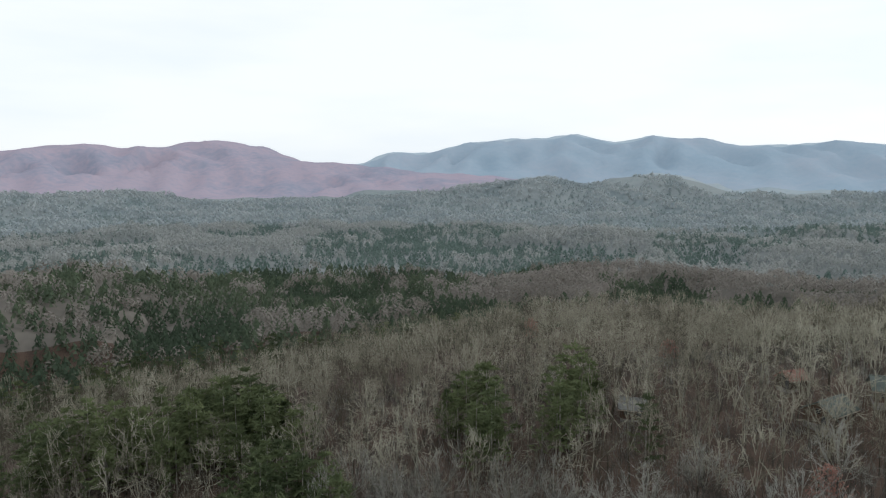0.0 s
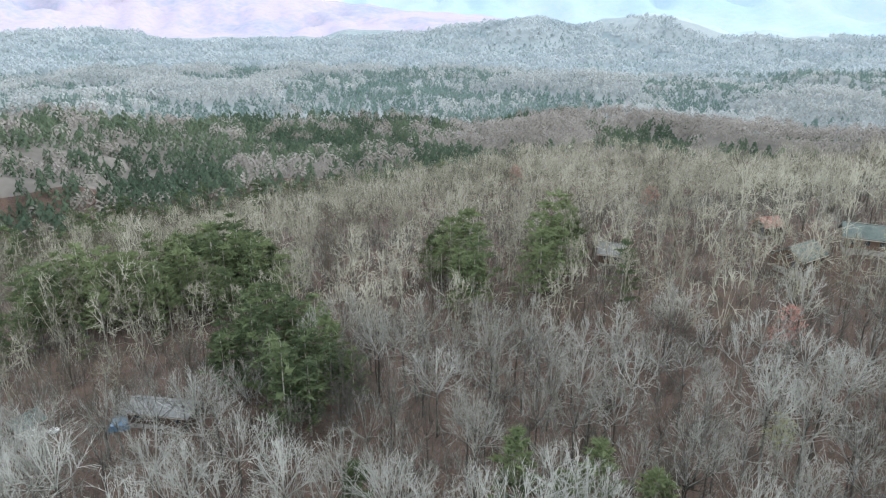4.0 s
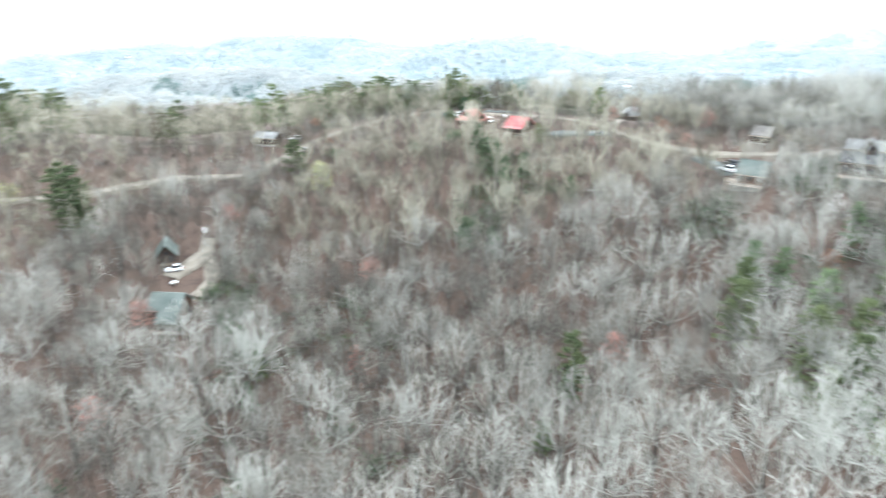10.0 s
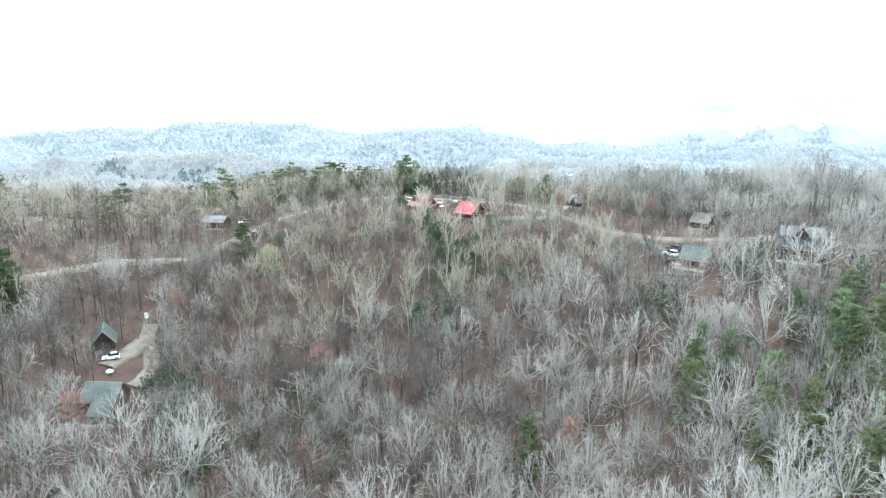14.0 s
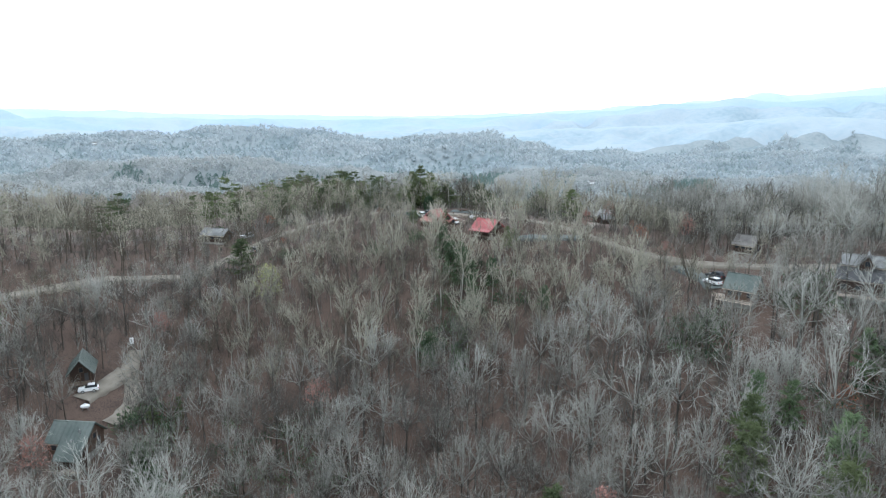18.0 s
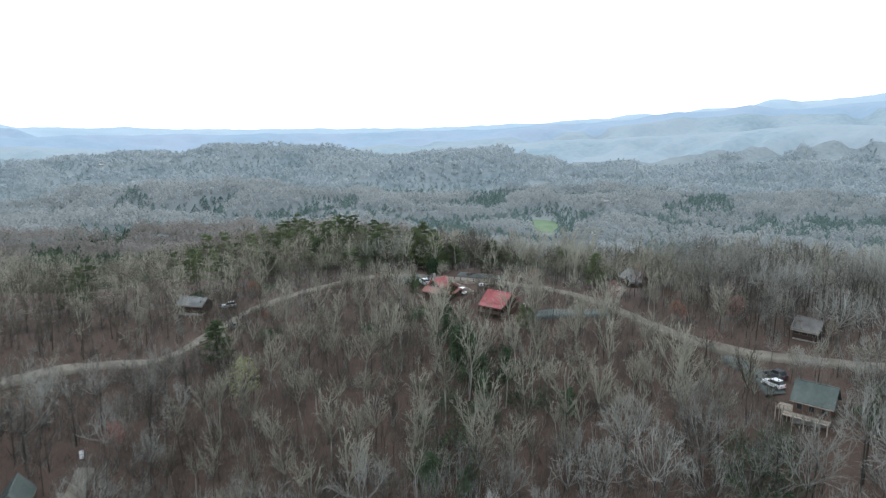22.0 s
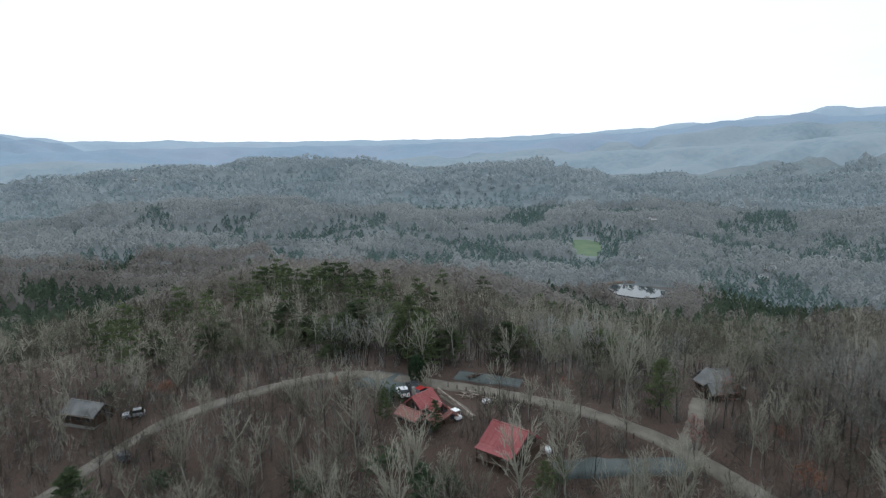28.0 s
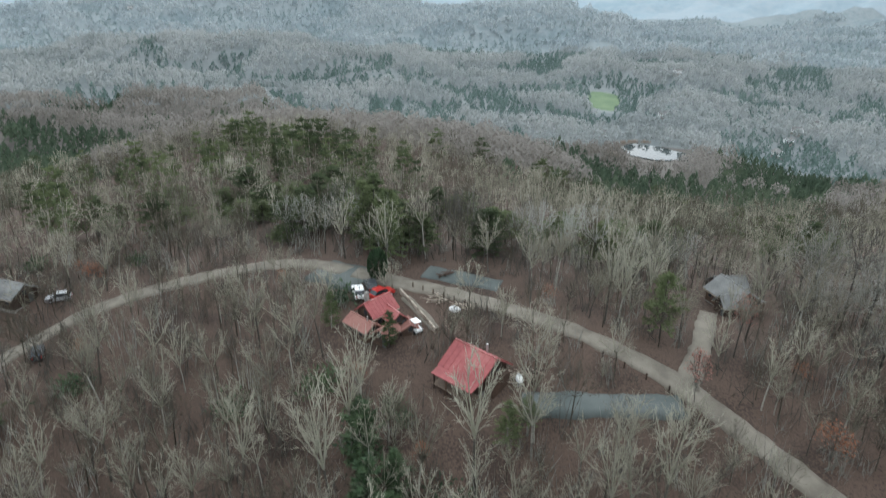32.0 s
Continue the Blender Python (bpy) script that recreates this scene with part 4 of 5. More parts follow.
# Three belts of far woods, each with more haze in its colours.
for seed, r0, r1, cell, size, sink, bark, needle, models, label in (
        (32, 335, 640, 6.0, .92, 3.0, HAZE_MUTED_BARK, HAZE_MUTED_NEEDLE, [round_tree(200 + n, 24, 2.0) for n in range(7)], "slopes beyond the ridge"),
        (33, 640, 1250, 8.0, .98, 5.0, HAZED_BARK, HAZED_NEEDLE, [round_tree(210 + n, 15, 2.9) for n in range(6)], "hills across the valley"),
        (34, 1250, 2150, 13.0, 1.15, 7.0, HAZIER_BARK, HAZIER_NEEDLE, [round_tree(230 + n, 9, 4.6) for n in range(6)], "distant hills")):
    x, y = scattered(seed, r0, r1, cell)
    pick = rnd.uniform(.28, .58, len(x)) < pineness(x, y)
    # Hill shading put into the tone: lit crests paler, shaded hollows darker.
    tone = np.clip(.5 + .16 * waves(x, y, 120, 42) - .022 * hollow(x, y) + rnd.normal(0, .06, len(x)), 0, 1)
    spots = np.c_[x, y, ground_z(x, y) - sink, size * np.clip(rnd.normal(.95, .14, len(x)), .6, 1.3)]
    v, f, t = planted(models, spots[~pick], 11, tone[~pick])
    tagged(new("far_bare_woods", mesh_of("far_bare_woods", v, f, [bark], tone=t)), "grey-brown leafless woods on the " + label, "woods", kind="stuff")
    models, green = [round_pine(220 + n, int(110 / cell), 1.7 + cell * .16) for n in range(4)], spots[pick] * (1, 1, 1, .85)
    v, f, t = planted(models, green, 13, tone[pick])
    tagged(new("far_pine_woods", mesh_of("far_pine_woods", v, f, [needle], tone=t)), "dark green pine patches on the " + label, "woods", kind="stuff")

# slighter trees between the tall ones on the ridge
x, y = scattered(36, 0, 230, 5.6)
some = (x > 156) & (x < 258) & (y > -88) & (y < 62)
x, y = x[some], y[some]
v, f, t = planted([whole(vase_tree(240 + k)) for k in range(10)], np.c_[x, y, ground_z(x, y), rnd.uniform(.34, .66, len(x))], 19, np.where(y + rnd.uniform(-12, 12, len(x)) > 12, rnd.uniform(.1, .5, len(x)), rnd.uniform(.15, .65, len(x))))
tagged(new("young_woods", mesh_of("young_woods", v, f, [TAN_BARK], tone=t)), "slight leafless young trees between the tall ones", "woods", kind="stuff")

# saplings and brush on the forest floor
x, y = scattered(35, 0, 215, 3.1)
v, f, t = planted([joined([blade((*rnd.uniform(-1.2, 1.2, 2), -.1), (*rnd.uniform(-1.9, 1.9, 2), rnd.uniform(1.5, 7.0)), rnd.uniform(.07, .13), rnd.normal(size=3)) for _ in range(13)]) for k in range(6)],
                  np.c_[x, y, ground_z(x, y), rnd.uniform(.5, 1.3, len(x))], 17, rnd.uniform(0, .55, len(x)))
tagged(new("undergrowth", mesh_of("undergrowth", v, f, [BARK], tone=t)), "thin brown saplings and brush between the trees", "undergrowth", kind="stuff")


# ---- houses ----
def gable(home, m, long, wide, tall, rise, roof, wall, drop=2.5, eaves=.6, windows=2, seams=True, ends=True):
    """Adds a gabled block to a house at the pose m; its ridge runs along its own x."""
    hx, hy = long / 2, wide / 2

    def put(name, bm, mat, parent=home, label=""):
        bmesh.ops.transform(bm, matrix=m, verts=bm.verts[:])
        return part(name, bm, mat, parent, label)

    put("foundation", block(-hx + .05, hx - .05, -hy + .05, hy - .05, -drop, .1), STONE)
    bm = bmesh.new()
    outline = [(-hy, 0.1), (hy, 0.1), (hy, tall), (0, tall + rise - .12), (-hy, tall)]
    a, b = [[bm.verts.new((s * hx, yy, zz)) for yy, zz in outline] for s in (-1, 1)]
    bm.faces.new(a[::-1])
    bm.faces.new(b)
    for k in range(5):
        bm.faces.new((a[k], a[(k + 1) % 5], b[(k + 1) % 5], b[k]))
    bmesh.ops.recalc_face_normals(bm, faces=bm.faces[:])
    put("wall", bm, wall)
    slope, run = math.atan2(rise, hy), math.hypot(rise, hy) + eaves
    for s in (-1, 1):
        t = pose(0, 0, tall + rise) @ Matrix.Rotation(-s * slope, 4, "X")
        side = put("roof_slope", block(-hx - eaves, hx + eaves, 0 if s > 0 else -run, run if s > 0 else 0, -.06, .12, m=t), roof)
        if seams:
            count = int((long + 2 * eaves) / .9)
            bm = bmesh.new()
            for k in range(count + 1):
                u = -hx - eaves + .03 + (long + 2 * eaves - .06) * k / count
                box(bm, u - .03, u + .03, .02 if s > 0 else -run, run if s > 0 else -.02, .122, .17)
            bmesh.ops.transform(bm, matrix=t, verts=bm.verts[:])
            put("seams", bm, roof, side)
        put("fascia", block(-hx - eaves, hx + eaves, s * (hy + eaves * math.cos(slope)) - .03, s * (hy + eaves * math.cos(slope)) + .03,
                            tall - eaves * math.sin(slope) - .2, tall - eaves * math.sin(slope) - .02), DECK)
        for k in range(windows):
            u = -hx + long * (k + .5) / windows
            win = put("window", block(u - .6, u + .6, s * hy - .06, s * hy + .06, 1.0, 2.25), TRIM if wall is not WHITE else WHITE)
            put("pane", block(u - .5, u + .5, s * (hy + .03) - .04, s * (hy + .03) + .04, 1.1, 2.15), GLASS, win)
        if ends:
            win = put("window", block(s * hx - .06, s * hx + .06, -.55, .55, tall - .6, tall + .7), TRIM if wall is not WHITE else WHITE)
            put("pane", block(s * (hx + .03) - .04, s * (hx + .03) + .04, -.45, .45, tall - .5, tall + .6), GLASS, win)
            put("door", block(s * hx - .07, s * hx + .07, 1.2 * s - .48, 1.2 * s + .48, .1, 2.15), DARKROOF)
    put("ridge_cap", block(-hx - eaves, hx + eaves, -.16, .16, tall + rise + .06, tall + rise + .2), roof)
    return put


def lean_to(put, hx, y0, deep, z, fall, roof, posts=3, label=""):
    """A shed roof in front of a block, on posts, over a plank floor; towards -y."""
    t = pose(0, y0, z) @ Matrix.Rotation(math.atan2(fall, deep), 4, "X")
    put("porch_roof", block(-hx, hx, -deep, 0, -.05, .08, m=t), roof, label=label)
    for k in range(posts):
        u = -hx + .3 + (2 * hx - .6) * k / (posts - 1)
        put("porch_post", block(u - .09, u + .09, y0 - deep + .3, y0 - deep + .48, -2.5, z - fall + .02), LOG)
    for k in range(int(deep / .3)):
        put("board", block(-hx + .1, hx - .1, y0 - .3 * k - .29, y0 - .3 * k - .01, -.05, .01), TRIM)


def decking(put, x0, x1, y0, deep, level, drop):
    """A timber deck with railing, towards -y."""
    for k in range(int(deep / .3)):
        put("board", block(x0, x1, y0 - .3 * k - .29, y0 - .3 * k - .01, level, level + .06), DECK)
    for u in np.linspace(x0 + .1, x1 - .1, 5):
        put("deck_post", block(u - .1, u + .1, y0 - deep + .02, y0 - deep + .2, level - drop, level + 1.0), DECK)
    for zz in (.3, .62, .95):
        put("rail", block(x0, x1, y0 - deep + .06, y0 - deep + .14, level + zz, level + zz + .08), DECK)


def house(name, label, x, y, turn, lift=.2, group="", size=1.0):
    return thing(name, pose(x, y, float(ground_z(np.array(x), np.array(y))) + lift, 0, 0, turn) @ Matrix.Diagonal((size, size, (1 + size) / 2, 1)), label, "house", group)


AT = Matrix.Identity(4)
h = house("red_roofed_cabin", "log cabin under a bright red metal roof among bare trees", 213.2, -20.6, 232, -.2)
put = gable(h, AT, 6.0, 6.0, 2.4, 2.1, REDROOF, LOG, 4.5, .7, 3)
lean_to(put, 3.5, -3.0, 2.2, 2.2, .7, REDROOF, 4)
put("stove_pipe", block(1.2, 1.45, .6, .85, 3.5, 5.6, .03), METAL)
put("lean_to_wall", block(3.05, 4.4, -1.5, 2.0, -3, 2.0), LOG)

h = house("red_roofed_house", "rambling log house with red gables and faded porch roofs", 224.4, -5.2, -38, .0, size=.72)
put = gable(h, AT, 6.4, 5.0, 2.9, 1.8, REDROOF, LOG, 4, .6, 2)
gable(h, pose(1.0, -3.4, -.2, 0, 0, 78), 5.6, 3.4, 2.5, 1.3, REDROOF, LOG, 4, .45, 1)
put = gable(h, pose(-4.6, -.6, -.9, 0, 0, 88), 6.8, 4.0, 2.3, 1.1, OLDRED, LOG, 4, .4, 2)
put = gable(h, pose(-2.6, -5.6, -1.2, 0, 0, 10), 4.6, 3.6, 2.2, 1.0, OLDRED, LOG, 4, .4, 1)
put = gable(h, pose(2.2, -7.4, -1.2, 0, 0, 55), 3.2, 3.4, 2.2, .9, OLDRED, LOG, 4, .4, 1)
part("chimney", block(-2.6, -1.8, .3, 1.1, 3.4, 6.4, .05), STONE, h)
part("vent_pipe", block(-4.9, -4.65, -2.4, -2.15, 2.0, 3.4, .03), METAL, h)

h = house("green_roofed_cabin", "cabin under a broad pale green metal roof in the hollow", 141.2, 66.0, -96, .5)
put = gable(h, AT, 7.4, 6.4, 2.8, 2.7, GREENROOF, LOG, 4.5, .5, 3)
fall = math.atan2(2.7, 3.2)
t = pose(1.5, 0, 5.5) @ Matrix.Rotation(fall, 4, "X")
side = part("long_slope", block(-2.6, 2.7, -8.0, 0.0, .125, .25, m=t), GREENROOF, h)
bm = bmesh.new()
for k in range(7):
    box(bm, -2.57 + .85 * k, -2.51 + .85 * k, -8.0, -.02, .252, .30)
bmesh.ops.transform(bm, matrix=t, verts=bm.verts[:])
part("seams", bm, GREENROOF, side)
part("porch_wall", block(-.9, 4.0, -5.0, -3.2, -4.0, 1.3), LOG, h)
decking(put, -3.2, 4.6, -5.6, 2.2, -1.4, 4)
part("flue", block(2.0, 2.22, -2.0, -1.78, 3.6, 5.0, .03), METAL, h)
part("roof_vent", block(1.0, 1.3, -3.4, -3.1, 2.6, 3.4, .03), METAL, h)

h = house("green_gabled_cabin", "dark log cabin with a steep green roof by the drive", 163.2, 75.2, 21, .2, size=.82)
put = gable(h, AT, 7.2, 5.8, 2.9, 3.1, GREENROOF, LOG, 3.5, .8, 2)
for s_ in (-1, 1):                                                      # the roof runs on over an open porch
    part("porch_roof", block(-6.2, -4.42, 0 if s_ > 0 else -4.9, 4.9 if s_ > 0 else 0, -.06, .12, m=pose(0, 0, 6.0) @ Matrix.Rotation(-s_ * math.atan2(3.1, 2.9), 4, "X")), GREENROOF, h)
for u in (-2.5, 0, 2.5):
    part("porch_post", block(-6.0, -5.8, u - .1, u + .1, -2.5, 2.9), LOG, h)
part("porch_floor", block(-6.1, -3.6, -2.8, 2.8, -.1, .05), TRIM, h)
part("porch_rail", block(-6.05, -5.97, -2.7, 2.7, .9, 1.0), LOG, h)

h = house("green_roofed_house", "log house with a green metal roof and pale timber deck", 158.4, -71.8, 228, .6, size=.8)
put = gable(h, AT, 7.4, 6.4, 3.1, 2.9, GREENROOF, LOG, 4.5, .7, 3)
decking(put, -5.5, 3.9, -3.2, 2.4, -.1, 5)
decking(put, -7.4, -3.9, 1.2, 4.2, .0, 5)

h = house("dark_timber_house", "large dark timber house with pale upper gables on the ridge", 149.8, -92.8, 236, .4)
put = gable(h, AT, 9.5, 8.5, 3.4, 2.0, DARKROOF, LOG, 5, .6, 4)
gable(h, pose(0, 1.6, 3.4, 0, 0, 0), 8.6, 4.4, 2.4, 1.6, GREYROOF, LOG, .2, .5, 3)
gable(h, pose(0, .4, 3.4, 0, 0, 90), 4.0, 2.6, 2.8, 1.8, GREYROOF, LOG, .2, .4, 1)
decking(put, -4.6, 4.6, -4.3, 2.7, .1, 5)

h = house("grey_roofed_house", "low house under weathered grey shingles at the drive's end", 240.5, -63.6, 20, .3, size=.82)
put = gable(h, AT, 8.0, 6.6, 2.6, 2.1, GREYROOF, LOG, 3, .6, 3, seams=False)
gable(h, pose(5.6, -3.2, -.3, 0, 0, 80), 6.4, 4.2, 2.4, 1.4, GREYROOF, LOG, 3, .5, 2, seams=False)
gable(h, pose(-3.0, 2.6, -.2, 0, 0, 85), 5.0, 3.6, 2.6, 1.5, GREYROOF, LOG, 3, .5, 1, seams=False)
lean_to(put, 3.8, -3.3, 2.2, 2.3, .6, GREYROOF, 4)

h = house("brown_roofed_house", "house with a weathered grey-brown gable roof above the lane", 185.6, -85.2, 222, -.1)
gable(h, AT, 4.9, 4.6, 2.3, 2.0, BROWNROOF, LOG, 3.5, .5, 3, seams=False)
h = house("grey_cabin", "grey-roofed cabin beside the lane behind bare trees", 241.5, 68, 75, .2)
gable(h, AT, 8, 5.4, 2.6, 1.6, GREYROOF, LOG, 3, .5, 3, seams=False)
for x_, y_, turn_, label_ in ((82, 131, 30, "cabin with a dull green roof half hidden by bare trees"), (96, 131.5, -25, "green-roofed cabin deep in the bare woods")):
    h = house("woodland_cabin", label_, x_, y_, turn_, .3)
    gable(h, AT, 8.5, 6.2, 2.8, 2.0, GREENROOF, LOG, 4, .6, 3)
h = house("small_cabin", "small cabin with a pale shingle roof in the woods", 46, 147.5, -20, .3)
gable(h, AT, 5.6, 5.0, 2.6, 1.8, GREYROOF, LOG, 4, .5, 2, seams=False)
h = house("red_shed", "little outbuilding with a dull red roof in the woods", 82.5, 146.5, 15, .2)
gable(h, AT, 5, 4, 2.4, 1.5, OLDRED, LOG, 3, .4, 1)
h = house("long_cabin", "long low cabin with a dark roof below the lane", 119, 131, -35, .2)
gable(h, AT, 9, 4.6, 2.5, 1.4, DARKROOF, LOG, 3, .5, 3)
for x_, y_, turn_ in ((195, 145, -40), (166, 184, -35), (180, 178, -55)):
    h = house("white_ridge_house", "white house with a pale roof on the far ridge", x_, y_, turn_, .2)
    gable(h, AT, 10, 6, 3.0, 1.8, GREYROOF, WHITE, 3, .5, 4, seams=False)
h = house("green_shed", "small shed with a green roof and white door", -68.6, 100.5, 60, .2)
put = gable(h, AT, 4.6, 3.6, 2.3, 1.4, GREENROOF, LOG, 3, .4, 1)
put("white_door", block(-1.0, 1.0, -1.9, -1.82, .1, 2.0), WHITE)
h = house("long_shed", "long low building with a dull grey metal roof", -44.5, 100, -12, .2)
gable(h, AT, 11, 4.6, 2.4, 1.2, GREYROOF, LOG, 3, .4, 3)

# scattered roofs in the valleys
rnd = np.random.RandomState(77)
for x_, y_ in ((735, 61), (1006, -250), (734, -283), (760, -300), (700, -262), (1595, 760), (722, -118), (-130, 560), (-75, 830), (805, -190), (790, -330), (1260, 300)):
    h = house("valley_house", "small pale house among the valley woods", x_, y_, rnd.uniform(0, 180), 2.5)
    gable(h, AT, 9, 6, 3.0, 2.0, GREYROOF, WHITE, 8, .5, 3, seams=False)


# ---- water, field and dam in the valley ----
def patch(name, cx, cy, rx, ry, level, mat, label, category, seed, turn=0.0):
    """A flat, unevenly edged sheet."""
    rnd = np.random.RandomState(seed)
    a = np.arange(40) * 2 * np.pi / 40
    r = 1 + .10 * np.sin(2 * a + rnd.uniform(0, 6)) + .08 * np.sin(3 * a + rnd.uniform(0, 6)) + .04 * np.sin(7 * a + rnd.uniform(0, 6))
    bm = bmesh.new()
    c, s = math.cos(radians(turn)), math.sin(radians(turn))
    ring = [bm.verts.new((cx + c * rx * q * math.cos(b) - s * ry * q * math.sin(b), cy + s * rx * q * math.cos(b) + c * ry * q * math.sin(b), level)) for b, q in zip(a, r)]
    top = bm.faces.new(ring)
    low = bmesh.ops.extrude_face_region(bm, geom=[top])
    bmesh.ops.translate(bm, vec=(0, 0, -3), verts=[v for v in low["geom"] if isinstance(v, bmesh.types.BMVert)])
    bmesh.ops.recalc_face_normals(bm, faces=bm.faces[:])
    me = bpy.data.meshes.new(name)
    bm.to_mesh(me)
    bm.free()
    me.materials.append(mat)
    return tagged(new(name, me), label, category, kind="structure")


patch("water", 656, -150, 27, 21, -12.2, WATER, "still pond reflecting the pale sky", "pond", 3, 70)
patch("field", 938, -152, 74, 20, -22.4, GRASS, "small bright green pasture in the valley", "field", 5, -9)
bank = lane("dam", [(640, -118), (664, -116), (684, -122), (694, -138), (697, -156)], 5, EARTH, "bare clay dam curving round the pond", 1.6)
tagged(bank, category="dam")

# ---- single trees of their own colour ----
def coloured(name, label, x, y, size, mat, seed, wide=1.0):
    """A small broad tree whose crown is leaves or blossom over bare limbs."""
    rnd = np.random.RandomState(seed)
    (sv, sf), (tv, tf) = bare_tree(seed, 2)
    tree = thing(name, pose(x, y, float(ground_z(np.array(x), np.array(y)))) @ Matrix.Diagonal((size * wide, size * wide, size, 1)), label, "tree")
    ob = new("trunk", mesh_of("trunk", sv, sf, [TRUNK]))
    ob.parent = tree
    tips = tv[tv[:, 2] > np.percentile(tv[:, 2], 25)]
    leaves = []
    for q in tips[rnd.permutation(len(tips))[:900]]:
        d = rnd.normal(size=3)
        leaves.append(blade(q - d * .1, q + d * .2, rnd.uniform(.2, .4), rnd.normal(size=3)))
    v, f = joined([(tv, tf)] + leaves)
    which = np.r_[np.zeros(len(tf)), np.ones(len(f) - len(tf))]
    ob = new("crown", mesh_of("crown", v, f, [BARK, mat], which, tone=np.full(len(v), .4)))
    ob.parent = tree
    return tree


coloured("blossom_tree", "small tree in white blossom below the ridge houses", 135, -78.8, .42, BLOSSOM, 501)
coloured("budding_tree", "broad tree in pale yellow-green bud", 188, 40, .85, SPRING, 502, 1.2)
coloured("rusty_tree", "small tree holding rust-orange leaves by the lane", 200.4, -62.4, .42, RUST, 503, 1.3)
coloured("rusty_tree", "small tree holding rust-orange leaves above the lane", 241.5, 50.5, .4, RUST, 504, 1.3)
coloured("rusty_tree", "small tree with orange leaves among pines", 116.5, -69, .55, RUST, 505)
for k, (x_, y_, s_) in enumerate(((105.5, -28, .75), (90.5, 57.5, .8), (193, -72, .55), (33, 215, .8), (128, 66, .7), (60, 165, .7), (226, -60, .5), (84, 100, .75), (118, 20, .7), (62, 98, .8), (150, 20, .7), (176, 62, .6), (183.3, -63.1, .5), (205.3, -76.8, .5), (210.4, -49.5, .5))):
    coloured("red_maple", "bare maple reddened by swelling buds", x_, y_, s_, REDBUD, 520 + k)
for k, (x_, y_) in enumerate(((248.7, 57.7), (221.2, 41.7), (211.0, -4.7), (199.6, -14.4), (234.5, 12.8), (214.3, -64.1), (229.5, -31.4))):
    coloured("beech_sapling", "young beech still holding russet leaves", x_, y_, .26, RUST, 540 + k, 1.3)
for k, (x_, y_, s_) in enumerate(((120, 92, .7), (75, 75, .75), (160, 112, .7), (50, 78, .7))):
    coloured("budding_tree", "tree just coming into yellow-green bud", x_, y_, s_, SPRING, 560 + k)

PINES_ALONE = [(105, -20.6, .95), (112, -52, 1.0), (108, -50, .9), (96, -57, .85), (99, -69.5, 1.05), (103.5, -78.5, 1.1), (92, -14, .45), (28.4, 66.7, 1.0), (-9.4, 70.9, .9), (11.3, 70.7, 1.0), (22.4, 71, 1.0),
               (31.6, 142.5, 1.1), (10.5, 148, .9), (2.7, 145.4, .8), (149.6, 54.6, .4), (119.8, 39.9, .5), (152, 50, .42), (251, -.4, .95), (247.5, -3.6, .9), (223.7, -47.6, .82), (218.5, -7.9, .42), (222.9, 1.6, .4),
               (202, -25, .5), (204.5, -27.5, .4), (163, -11, .55), (92.5, -62, .9), (106, -88, 1.1), (89, -52, .7), (98, -84, 1.0), (116, -82, 1.0), (17, 68, .8), (253.5, 2.5, 1.0), (84, -57, .9), (79, -50, .75), (77, -60, .95), (89, -73, 1.05), (95, -77, 1.1), (82, -66, .9), (100, -60, .8), (72, -54, .6)]
rnd = np.random.RandomState(91)
alone = []
for k in range(4):
    a, b = pine_tree(600 + k, 2, bare=.06 + .05 * k, wide=3.5 + .45 * k)
    tree = thing("pine_tree", pose(0, 0, -500), "full green white pine standing among bare hardwoods", "tree", "pines among the hardwoods")
    for name, (v, f), mat in (("trunk", a, TRUNK), ("crown", b, NEEDLE)):
        ob = new(name, mesh_of(name, v, f, [mat], tone=np.full(len(v), .45 + .14 * k)))
        ob.parent = tree
    alone.append(tree)
for n, (x_, y_, s_) in enumerate(PINES_ALONE):
    m = pose(x_, y_, float(ground_z(np.array(x_), np.array(y_))), 0, 0, rnd.uniform(0, 360)) @ Matrix.Scale(s_, 4)
    if n < 4:
        alone[n].matrix_basis = m
    else:
        copy_thing(alone[n % 4], m)

# a dark clipped holly by the red house
v, f = joined([blade(q * .93, q * 1.1, .5, w) for q, w in ((np.array([1.3, 1.3, 2.2]) * n / np.linalg.norm(n) + (0, 0, 2.3), w) for n, w in zip(rnd.normal(size=(520, 3)), rnd.normal(size=(520, 3))))])
holly = thing("holly_tree", pose(236.6, -3.2, float(ground_z(np.array(236.6), np.array(-3.2)))), "dense dark evergreen holly beside the red house", "tree")
ob = new("crown", mesh_of("crown", v * (1.25, 1.25, 1.25), f, [LAUREL], tone=np.full(len(v), .2)))
ob.parent = holly
part("trunk", block(-.12, .12, -.12, .12, -.4, 1.6, .04), TRUNK, holly)

# evergreen undergrowth on the shaded slopes
px_, py_ = [], []
for cx, cy, r_, n_ in ((184, -14, 14, 26), (174, -4, 9, 16), (150, -62, 9, 40), (146, 58, 9, 60), (152, -84, 8, 30), (120, -80, 14, 50), (140, 30, 16, 30), (100, 40, 30, 30)):
    a, q = rnd.uniform(0, 6.283, n_), r_ * np.sqrt(rnd.uniform(0, 1, n_))
    px_.append(cx + q * np.cos(a))
    py_.append(cy + q * np.sin(a))
